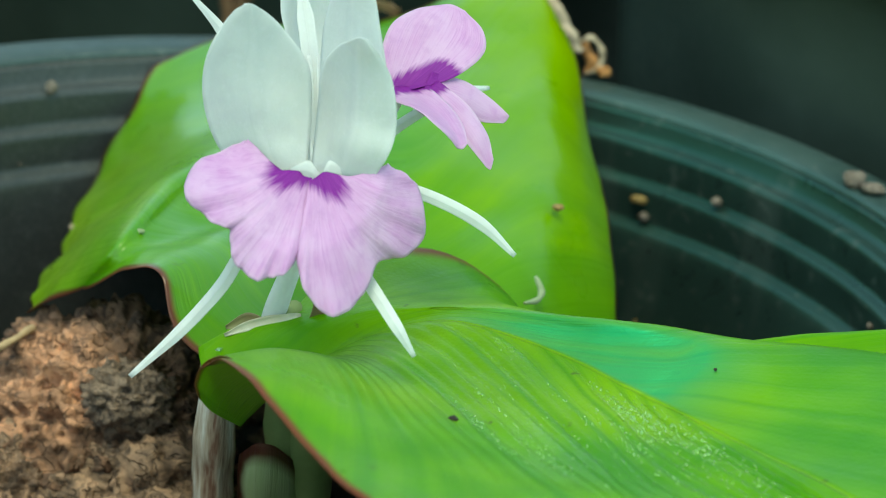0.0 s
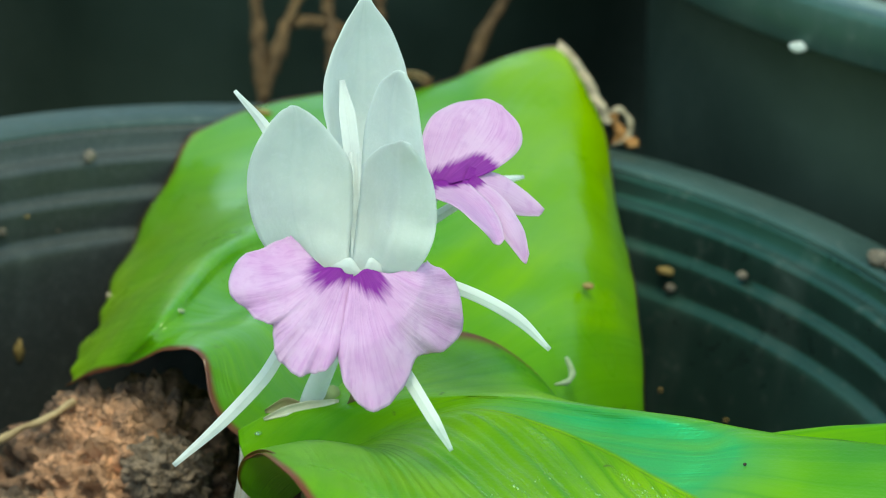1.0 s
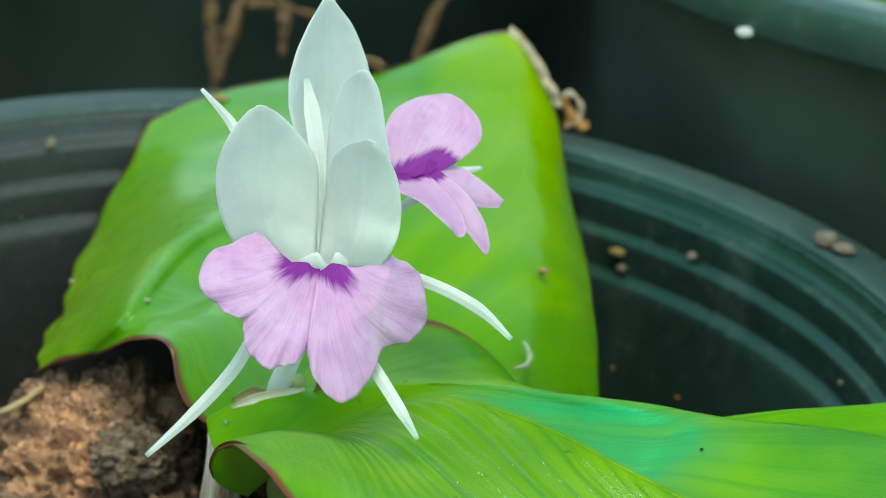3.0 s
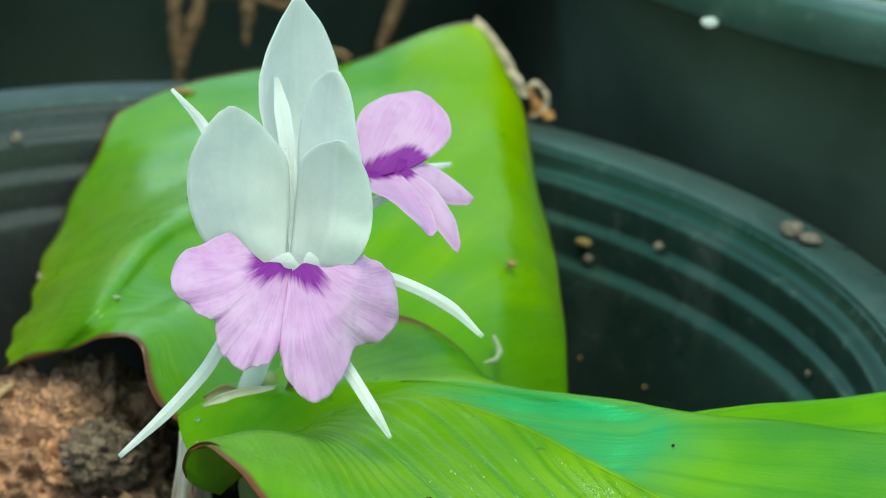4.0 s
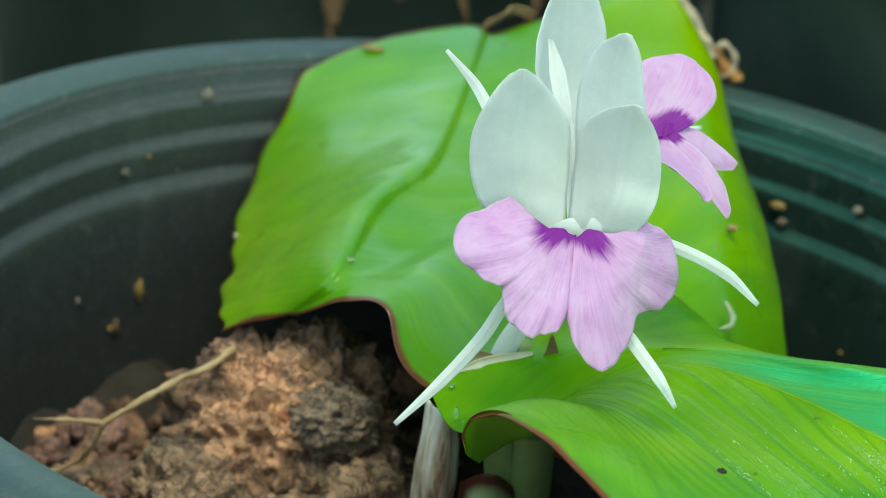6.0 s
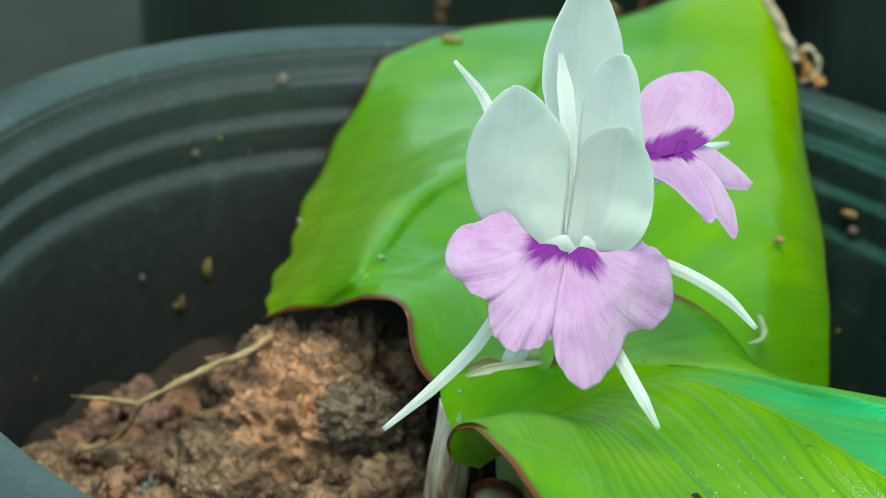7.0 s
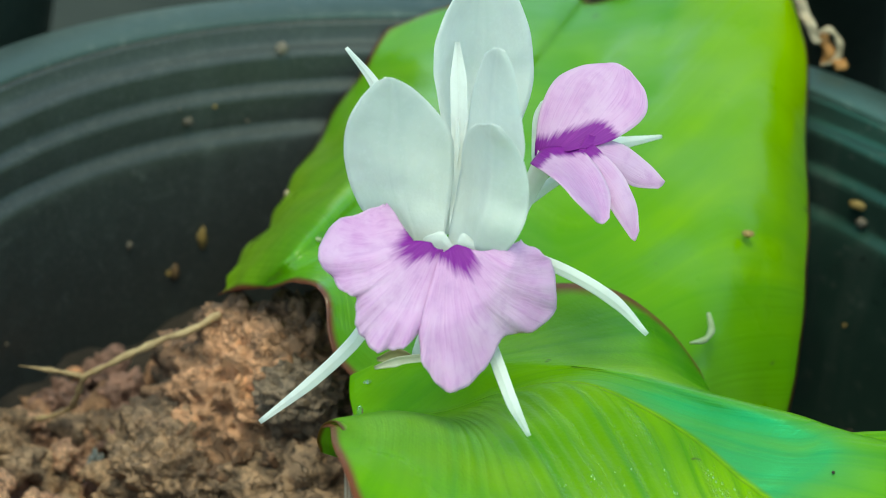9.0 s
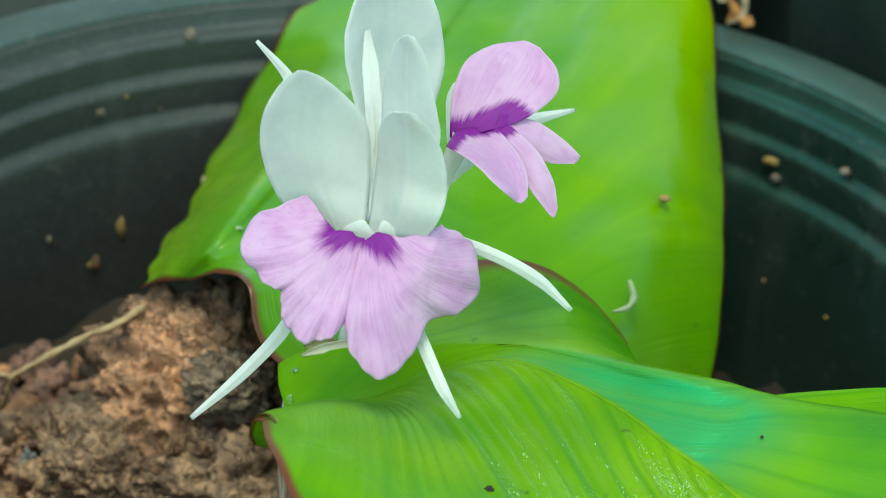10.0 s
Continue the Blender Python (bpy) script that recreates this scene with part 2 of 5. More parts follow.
def petal_material(name, base, vein, see=0.3, fine=60):
    m, nt, b = material(name)
    uv, ob = coords(nt, "UV"), coords(nt)
    streak = noise_tex(nt, stretched(nt, uv, fine, 2.0, 1), 1.0, 3, 0.55)
    soft = noise_tex(nt, ob, 120, 3)
    col = mix(nt, span(nt, streak, 0.4, 0.75, 0, 0.2), base, vein)
    col = mix(nt, span(nt, soft, 0.35, 0.7, 0, 0.5), col, vein)
    axes = nt.nodes.new("ShaderNodeSeparateXYZ")
    nt.links.new(uv, axes.inputs[0])
    bend = calc(nt, "MULTIPLY", calc(nt, "SUBTRACT", noise_tex(nt, ob, 60, 2), 0.5), 0.12)
    from_mid = calc(nt, "ABSOLUTE", calc(nt, "ADD", calc(nt, "SUBTRACT", axes.outputs["X"], 0.5), bend))
    midvein = span(nt, from_mid, 0.01, 0.06, 1, 0)
    col = mix(nt, calc(nt, "MULTIPLY", midvein, 0.45), col, base)
    col = mix(nt, calc(nt, "MULTIPLY", span(nt, from_mid, 0.05, 0.12, 1, 0), span(nt, from_mid, 0.03, 0.06, 0, 0.35)), col, vein)
    # paler towards the thin edge, and finely speckled with paler cells
    col = mix(nt, span(nt, attribute(nt, "margin"), 0.0, 1.6, 0.55, 0), col, (0.83, 0.86, 0.86))
    col = mix(nt, span(nt, noise_tex(nt, ob, 900, 3, 0.7), 0.52, 0.70, 0, 0.5), col, (0.82, 0.83, 0.84))
    col = mix(nt, span(nt, noise_tex(nt, ob, 230, 3, 0.6), 0.50, 0.66, 0, 0.35), col, (0.70, 0.70, 0.72))
    nt.links.new(col, b.inputs["Base Color"])
    b.inputs["Roughness"].default_value = 0.62
    b.inputs["Specular IOR Level"].default_value = 0.22
    wrinkle = noise_tex(nt, stretched(nt, ob, 260, 260, 130), 1.0, 3, 0.55)
    bump(nt, b, calc(nt, "ADD", calc(nt, "ADD", calc(nt, "MULTIPLY", streak, 0.15), wrinkle), calc(nt, "ADD", calc(nt, "MULTIPLY", midvein, 0.5), calc(nt, "MULTIPLY", noise_tex(nt, ob, 1700, 2), 0.4))), 0.40, 0.0005)
    see_through(nt, b, col, see)
    return m


WHITE = petal_material("white_petal", (0.785, 0.80, 0.79), (0.70, 0.735, 0.725), 0.5, 14)


def lilac_material(name, reach_a, reach_b):
    """Lilac tissue with fine radial veins; a deep violet blotch with a frayed edge near the throat."""
    m, nt, b = material(name)
    uv, ob = coords(nt, "UV"), coords(nt)
    bent = mix(nt, 0.02, uv, noise_node_colour(nt, ob, 260))
    streak = noise_tex(nt, stretched(nt, bent, 24, 2.2, 1), 1.0, 4, 0.6)
    vein = noise_tex(nt, stretched(nt, bent, 58, 2.6, 1), 1.0, 3, 0.55)
    soft = noise_tex(nt, ob, 110, 3)
    col = mix(nt, span(nt, streak, 0.36, 0.72), (0.57, 0.30, 0.57), (0.62, 0.375, 0.62))
    col = mix(nt, span(nt, vein, 0.52, 0.68, 0, 0.6), col, (0.46, 0.195, 0.48))
    col = mix(nt, span(nt, soft, 0.40, 0.66, 0, 0.55), col, (0.66, 0.47, 0.665))
    col = mix(nt, span(nt, noise_tex(nt, ob, 420, 3, 0.65), 0.52, 0.68, 0, 0.35), col, (0.48, 0.25, 0.51))
    pale = attribute(nt, "margin")
    col = mix(nt, span(nt, pale, 0.0, 0.8, 0.5, 0), col, (0.68, 0.53, 0.675))
    blot = attribute(nt, "blotch")
    fray = calc(nt, "ADD", blot, calc(nt, "MULTIPLY", calc(nt, "SUBTRACT", noise_tex(nt, stretched(nt, bent, 24, 2.0, 1), 1.0, 3, 0.6), 0.5), 0.36))
    mask = span(nt, fray, reach_a, reach_b, 0, 1)
    col = mix(nt, mask, col, mix(nt, span(nt, vein, 0.45, 0.65, 0, 0.5), (0.19, 0.006, 0.265), (0.31, 0.030, 0.36)))
    nt.links.new(col, b.inputs["Base Color"])
    b.inputs["Roughness"].default_value = 0.5
    b.inputs["Specular IOR Level"].default_value = 0.3
    bump(nt, b, calc(nt, "ADD", streak, calc(nt, "MULTIPLY", vein, 0.9)), 0.4, 0.0004)
    see_through(nt, b, col, 0.25)
    return m


LILAC = lilac_material("lilac_lip", 0.41, 0.57)


def plastic_material(name, dark, light, gloss, soil=1.0, film=0.0, cast=(0.16, 1.0, 0.80)):
    """Dark green moulded plastic; painted-in reflections: greyed towards -x, highlights tinted teal towards +x."""
    m, nt, b = material(name)
    ob = coords(nt)
    big = noise_tex(nt, ob, 22, 5, 0.6)
    dust = noise_tex(nt, ob, 260, 4, 0.65)
    streaky = noise_tex(nt, stretched(nt, ob, 90, 90, 9), 1.0, 4, 0.6)
    col = mix(nt, span(nt, big, 0.35, 0.7), dark, light)
    axes = nt.nodes.new("ShaderNodeSeparateXYZ")
    nt.links.new(ob, axes.inputs[0])
    # dry: grey towards -x, standing in for the neutral reflections there
    dry = span(nt, calc(nt, "ADD", axes.outputs["X"], calc(nt, "MULTIPLY", calc(nt, "SUBTRACT", big, 0.5), 0.12)), -0.02, 0.06, film, 0.0)
    col = mix(nt, dry, col, (0.029, 0.031, 0.030))
    col = mix(nt, span(nt, dust, 0.58, 0.76, 0, 0.40 * soil), col, (0.15, 0.16, 0.145))
    col = mix(nt, span(nt, streaky, 0.55, 0.78, 0, 0.30 * soil), col, (0.10, 0.115, 0.105))
    nt.links.new(col, b.inputs["Base Color"])
    speck = noise_tex(nt, ob, 1300, 2, 0.6)
    col = mix(nt, calc(nt, "MULTIPLY", span(nt, speck, 0.50, 0.72), calc(nt, "MULTIPLY", dry, 0.45)), col, (0.11, 0.105, 0.10))
    nt.links.new(col, b.inputs["Base Color"])
    nt.links.new(calc(nt, "ADD", span(nt, calc(nt, "ADD", big, dust), 0.7, 1.3, gloss, gloss + 0.24), calc(nt, "MULTIPLY", dry, 0.16)), b.inputs["Roughness"])
    nt.links.new(mix(nt, dry, cast, (0.9, 0.97, 1.0)), b.inputs["Specular Tint"])
    bump(nt, b, calc(nt, "ADD", big, calc(nt, "MULTIPLY", dust, 0.4)), 0.25, 0.0006)
    return m


PLASTIC = plastic_material("pot_plastic", (0.011, 0.021, 0.017), (0.021, 0.039, 0.032), 0.24, 0.7, 0.9)
PLASTIC_CLEAN = plastic_material("shaded_pot_plastic", (0.021, 0.031, 0.024), (0.039, 0.053, 0.042), 0.42, 0.2, cast=(0.7, 1.0, 0.85))
# rim plastic: dusty, and lightened for the sky mirrored on its flat top
RIM = plastic_material("skylit_dusty_rim", (0.027, 0.048, 0.044), (0.048, 0.078, 0.072), 0.26, 1.0, 0.5, cast=(0.38, 1.0, 0.88))


def rock_material(name, light, mid, dark, scale, patch=None, pieces=False):
    m, nt, b = material(name)
    ob = coords(nt)
    a = noise_tex(nt, ob, scale, 5, 0.6, 0.4)
    c = noise_tex(nt, ob, scale * 4.5, 5, 0.7)
    d = noise_tex(nt, ob, scale * 17, 4, 0.7)
    chip = node(nt, "ShaderNodeTexVoronoi", Scale=scale * 7.0)
    warp = mix(nt, 0.012, ob, noise_node_colour(nt, ob, scale * 6))
    nt.links.new(warp, chip.inputs["Vector"])
    tone = nt.nodes.new("ShaderNodeSeparateColor")
    nt.links.new(chip.outputs["Color"], tone.inputs["Color"])
    where = calc(nt, "ADD", calc(nt, "MULTIPLY", a, 1.25), calc(nt, "MULTIPLY", calc(nt, "SUBTRACT", tone.outputs["Red"], 0.5), 0.22))
    col = ramp(nt, where, [(0.40, dark), (0.53, mid), (0.66, light), (0.92, light)])
    col = mix(nt, span(nt, c, 0.30, 0.52), dark, col)
    col = mix(nt, span(nt, d, 0.5, 0.8, 0, 0.25), col, light)
    # flakes of different tone; cracks darkened for dirt and for the shade in them
    flat = stretched(nt, warp, 1.0, 1.0, 1.7)
    flake = node(nt, "ShaderNodeTexVoronoi", Scale=scale * 8.0)
    nt.links.new(flat, flake.inputs["Vector"])
    shade = nt.nodes.new("ShaderNodeSeparateColor")
    nt.links.new(flake.outputs["Color"], shade.inputs["Color"])
    crack = nt.nodes.new("ShaderNodeTexVoronoi")
    crack.feature = "DISTANCE_TO_EDGE"
    crack.inputs["Scale"].default_value = scale * 4.5
    nt.links.new(flat, crack.inputs["Vector"])
    gap = calc(nt, "MULTIPLY", span(nt, crack.outputs["Distance"], 0.015, 0.075, 1, 0), span(nt, a, 0.35, 0.55))
    if patch:
        # a fresh, paler break on one side of the lump
        away = nt.nodes.new("ShaderNodeVectorMath")
        away.operation = "DISTANCE"
        away.inputs[1].default_value = patch[0]
        nt.links.new(ob, away.inputs[0])
        reach = calc(nt, "ADD", away.outputs["Value"], calc(nt, "MULTIPLY", calc(nt, "SUBTRACT", noise_tex(nt, ob, 110, 4, 0.6), 0.5), 0.022))
        fresh = mix(nt, span(nt, tone.outputs["Green"], 0.0, 1.0), tuple(0.72 * v for v in patch[2]), patch[2])
        fresh = mix(nt, span(nt, c, 0.32, 0.5), mid, fresh)
        col = mix(nt, span(nt, reach, patch[1] * 0.75, patch[1], 1, 0), col, fresh)
    tint = ramp(nt, shade.outputs["Red"], [(0.0, (0.62, 0.60, 0.58)), (0.5, (1.15, 1.15, 1.15)), (1.0, (1.9, 1.8, 1.7))])
    col = mix(nt, 0.6, col, tint, "MULTIPLY")
    col = mix(nt, calc(nt, "MULTIPLY", gap, 0.4), col, dark)
    if pieces:
        geo = nt.nodes.new("ShaderNodeNewGeometry").outputs["Random Per Island"]
        col = mix(nt, 0.75, col, ramp(nt, geo, [(0.0, (0.25, 0.22, 0.22)), (0.45, (0.6, 0.55, 0.52)), (0.8, (1.0, 0.9, 0.85)), (1.0, (1.6, 1.3, 1.15))]), "MULTIPLY")
    nt.links.new(col, b.inputs["Base Color"])
    b.inputs["Roughness"].default_value = 0.85
    relief = calc(nt, "ADD", calc(nt, "MULTIPLY", c, 1.2), calc(nt, "MULTIPLY", shade.outputs["Green"], 0.6))
    bump(nt, b, calc(nt, "SUBTRACT", calc(nt, "ADD", relief, calc(nt, "MULTIPLY", d, 0.30)), calc(nt, "MULTIPLY", gap, 0.8)), 0.9, 0.0009)
    return m


ROCK_TAN = rock_material("laterite", (0.28, 0.150, 0.088), (0.155, 0.082, 0.050), (0.036, 0.024, 0.017), 34, ((-0.0520, -0.0050, 0.1750), 0.0165, (0.50, 0.255, 0.145)))
ROCK_BROWN = rock_material("brown_laterite", (0.27, 0.170, 0.108), (0.145, 0.088, 0.058), (0.036, 0.024, 0.017), 40)
ROCK_GREY = rock_material("dark_cinder", (0.23, 0.160, 0.112), (0.130, 0.092, 0.065), (0.042, 0.030, 0.022), 52)
GRAVEL_MAT = rock_material("gravel_stone", (0.52, 0.33, 0.21), (0.32, 0.19, 0.115), (0.09, 0.058, 0.038), 90)
STONE_RED = rock_material("red_stone", (0.68, 0.39, 0.25), (0.44, 0.23, 0.155), (0.13, 0.075, 0.055), 80)
STONE_PINK = rock_material("pinkish_stone", (0.30, 0.165, 0.130), (0.19, 0.100, 0.080), (0.065, 0.036, 0.030), 80)
SLATE = rock_material("blue_grey_stone", (0.30, 0.32, 0.33), (0.22, 0.23, 0.24), (0.10, 0.10, 0.10), 80)
PEBBLES = rock_material("gravel_pieces", (0.56, 0.32, 0.195), (0.36, 0.19, 0.12), (0.11, 0.068, 0.045), 90, pieces=True)


def plain_grain(name, a, c, rough, scale=300, see=0.0):
    m, nt, b = material(name)
    ob = coords(nt)
    n1, n2 = noise_tex(nt, ob, scale, 4, 0.6), noise_tex(nt, ob, scale * 0.2, 3)
    col = mix(nt, span(nt, calc(nt, "ADD", n1, n2), 0.75, 1.3), a, c)
    nt.links.new(col, b.inputs["Base Color"])
    b.inputs["Roughness"].default_value = rough
    bump(nt, b, n1, 0.5, 0.0005)
    if see:
        see_through(nt, b, col, see)
    return m


SOIL = plain_grain("potting_soil", (0.010, 0.007, 0.005), (0.034, 0.023, 0.016), 0.95, 260)
ROOT = plain_grain("dry_root", (0.26, 0.165, 0.08), (0.46, 0.33, 0.18), 0.8, 500)
ROOT_DARK = plain_grain("old_root", (0.06, 0.032, 0.014), (0.15, 0.085, 0.036), 0.85, 400)
ROOT_GREY = plain_grain("grey_root", (0.16, 0.14, 0.10), (0.34, 0.30, 0.21), 0.85, 500)
DRY = plain_grain("dry_leaf", (0.26, 0.12, 0.045), (0.50, 0.35, 0.20), 0.8, 350, 0.15)
TIP = plain_grain("papery_tip", (0.36, 0.27, 0.17), (0.60, 0.50, 0.37), 0.8, 300, 0.2)
ORANGE = plain_grain("orange_dry", (0.28, 0.11, 0.03), (0.50, 0.24, 0.08), 0.75, 500, 0.15)


def streaky_material(name, a, b, c, rough, see):
    """Papery tissue with brown streaks along its length."""
    m, nt, p = material(name)
    ob = coords(nt)
    wide = noise_tex(nt, stretched(nt, ob, 320, 320, 45), 1.0, 4, 0.6)
    fine = noise_tex(nt, stretched(nt, ob, 1400, 1400, 110), 1.0, 3, 0.6)
    col = ramp(nt, wide, [(0.36, a), (0.47, b), (0.58, c), (0.75, c)])
    col = mix(nt, span(nt, fine, 0.45, 0.75, 0, 0.6), col, b)
    nt.links.new(col, p.inputs["Base Color"])
    p.inputs["Roughness"].default_value = rough
    bump(nt, p, calc(nt, "ADD", wide, fine), 0.7, 0.0008)
    see_through(nt, p, col, see)
    return m


STALK = plain_grain("leaf_stalk", (0.17, 0.225, 0.065), (0.28, 0.34, 0.12), 0.6, 120, 0.1)
SHEATH = streaky_material("papery_sheath", (0.26, 0.13, 0.08), (0.60, 0.48, 0.34), (0.84, 0.80, 0.70), 0.65, 0.25)
RED_SHEATH = plain_grain("red_sheath", (0.12, 0.03, 0.025), (0.30, 0.30, 0.12), 0.5, 90, 0.2)
HUSK = plain_grain("rice_husk", (0.16, 0.10, 0.028), (0.32, 0.21, 0.060), 0.7, 700)
CRUMB = plain_grain("pale_crumb", (0.08, 0.06, 0.045), (0.22, 0.18, 0.14), 0.8, 700)
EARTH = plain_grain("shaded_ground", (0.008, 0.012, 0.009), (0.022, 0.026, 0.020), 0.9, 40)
PALE_SCRAP = plain_grain("pale_scrap", (0.26, 0.34, 0.16), (0.40, 0.47, 0.28), 0.6, 400, 0.3)
CREAM = plain_grain("cream_bract", (0.55, 0.50, 0.34), (0.68, 0.66, 0.52), 0.55, 300, 0.2)


# leaf-green, very glossy skin for beads added to sparkle in the sun
GLINT_BEAD, water_nodes, water = material("water")
water.inputs["Base Color"].default_value = (0.16, 0.36, 0.02, 1)
water.inputs["Roughness"].default_value = 0.04
water.inputs["Specular IOR Level"].default_value = 1.0
water.inputs["Coat Weight"].default_value = 1.0
water.inputs["Coat IOR"].default_value = 1.9
water.inputs["Coat Roughness"].default_value = 0.03


DROP, drop_nodes, drop_skin = material("clear_drop")
drop_skin.inputs["Base Color"].default_value = (0.75, 0.95, 0.70, 1)
drop_skin.inputs["Roughness"].default_value = 0.03
drop_skin.inputs["Transmission Weight"].default_value = 0.9
drop_skin.inputs["IOR"].default_value = 1.33


# ---- mesh helpers ----
def part(name, bm, mat, parent=None, label="", smooth=True):
    me = bpy.data.meshes.new(name)
    bm.to_mesh(me)
    bm.free()
    for mm in mat if isinstance(mat, (list, tuple)) else (mat,):
        me.materials.append(mm)
    if smooth:
        me.polygons.foreach_set("use_smooth", [True] * len(me.polygons))
    ob = new(name, me)
    if parent:
        ob.parent = parent
    if label:
        ob["label"] = label
    return ob


def thing(name, label, category, at=(0, 0, 0), group="", kind=""):
    ob = new(name)
    ob.empty_display_size = 0.01
    return tagged(ob, label, category, group, kind)


def through_points(points, n):
    """n points on a smooth curve through the given ones."""
    p = np.array(points, float)
    p = np.vstack([2 * p[0] - p[1], p, 2 * p[-1] - p[-2]])
    s = np.linspace(0, len(p) - 3 - 1e-9, n)
    k = s.astype(int)
    f = (s - k)[:, None]
    a, b, c, d = p[k], p[k + 1], p[k + 2], p[k + 3]
    return 0.5 * (2 * b + (c - a) * f + (2 * a - 5 * b + 4 * c - d) * f**2 + (3 * b - a - 3 * c + d) * f**3)


def loft(columns, nu, nv):
    """A grid [nv, nu] of points through curves that run along the blade."""
    long = np.array([through_points(c, nv) for c in columns])
    return np.array([through_points(long[:, k], nu) for k in range(nv)])


def normals(grid):
    du = np.gradient(grid, axis=1)
    dv = np.gradient(grid, axis=0)
    n = np.cross(du, dv)
    return n / (np.linalg.norm(n, axis=2, keepdims=True) + 1e-12)


def sheet(grid, thick, sides="lrbt", up=(0, -0.4, 0.9), blotch=None, two=False, clear=0.0, keen=1.0, until=1.0):
    """A thin closed shell from a grid: upper and lower face and edges. The attribute margin is the way to the rim in millimetres."""
    nv, nu, _ = grid.shape
    n = normals(grid)
    if (n.reshape(-1, 3) @ np.array(up)).sum() < 0:
        n = -n
    across = np.concatenate([np.zeros((nv, 1)), np.cumsum(np.linalg.norm(np.diff(grid, axis=1), axis=2), axis=1)], 1)
    along = np.concatenate([np.zeros((1, nu)), np.cumsum(np.linalg.norm(np.diff(grid, axis=0), axis=2), axis=0)], 0)
    rim = np.full((nv, nu), 9.0)
    if "l" in sides:
        rim = np.minimum(rim, across)
    if "r" in sides:
        far = across[:, -1:] - across
        far = far * keen
        far[: int(nv * clear)] = 9.0
        far[int(nv * until) :] = 9.0
        rim = np.minimum(rim, far)
    if "b" in sides:
        rim = np.minimum(rim, along)
    if "t" in sides:
        rim = np.minimum(rim, along[-1:] - along)
    taper = np.clip(np.minimum(np.minimum(across, across[:, -1:] - across), np.minimum(along, along[-1:] - along)) / 0.0012, 0.25, 1)[..., None]
    bm = bmesh.new()
    uvl = bm.loops.layers.uv.new("UVMap")
    lay = bm.verts.layers.float.new("margin")
    blo = bm.verts.layers.float.new("blotch")
    made = []
    for sign in (0.5, -0.5):
        pts = grid + n * thick * sign * taper
        rows = []
        for j in range(nv):
            row = []
            for i in range(nu):
                v = bm.verts.new(pts[j, i])
                v[lay] = rim[j, i] * 1000
                v[blo] = blotch[j, i] if blotch is not None else 0.0
                row.append(v)
            rows.append(row)
        made.append(rows)
    top, low = made

    def quad(vs, uvs, mi=0):
        f = bm.faces.new(vs)
        f.material_index = mi
        for lp, q in zip(f.loops, uvs):
            lp[uvl].uv = q

    for j in range(nv - 1):
        for i in range(nu - 1):
            u0, u1, v0, v1 = i / (nu - 1), (i + 1) / (nu - 1), j / (nv - 1), (j + 1) / (nv - 1)
            quad([top[j][i], top[j][i + 1], top[j + 1][i + 1], top[j + 1][i]], [(u0, v0), (u1, v0), (u1, v1), (u0, v1)])
            quad([low[j][i], low[j + 1][i], low[j + 1][i + 1], low[j][i + 1]], [(u0, v0), (u0, v1), (u1, v1), (u1, v0)], 1 if two else 0)
    loop = [(0, i) for i in range(nu)] + [(j, nu - 1) for j in range(1, nv)] + [(nv - 1, i) for i in range(nu - 2, -1, -1)] + [(j, 0) for j in range(nv - 2, 0, -1)]
    for (j, i), (k, l) in zip(loop, loop[1:] + loop[:1]):
        q = [(i / (nu - 1), j / (nv - 1)), (l / (nu - 1), k / (nv - 1))]
        quad([top[k][l], top[j][i], low[j][i], low[k][l]], [q[1], q[0], q[0], q[1]])
    bmesh.ops.recalc_face_normals(bm, faces=bm.faces)
    return bm


def ripple(grid, size, scale, seed=0.0):
    """Small waves of living tissue, along the normal."""
    n = normals(grid)
    for j in range(grid.shape[0]):
        for i in range(grid.shape[1]):
            p = Vector(grid[j, i]) * scale + Vector((seed, seed, seed))
            grid[j, i] += n[j, i] * size * noise.fractal(p, 1.0, 2.0, 2)
    return grid


def strip(points, widths, nv=26, nu=9, cup=0.25, face=(0, -0.93, 0.37)):
    """The grid of a narrow petal along a curve, cupped across."""
    mid = through_points(points, nv)
    w = np.interp(np.linspace(0, 1, nv), np.linspace(0, 1, len(widths)), widths)
    t = np.gradient(mid, axis=0)
    t /= np.linalg.norm(t, axis=1, keepdims=True)
    side = np.cross(t, np.array(face))
    side /= np.linalg.norm(side, axis=1, keepdims=True)
    nrm = np.cross(side, t)
    u = np.linspace(-1, 1, nu)
    return mid[:, None] + side[:, None] * (u[None, :, None] * w[:, None, None] / 2) + nrm[:, None] * ((u**2)[None, :, None] * cup * w[:, None, None])


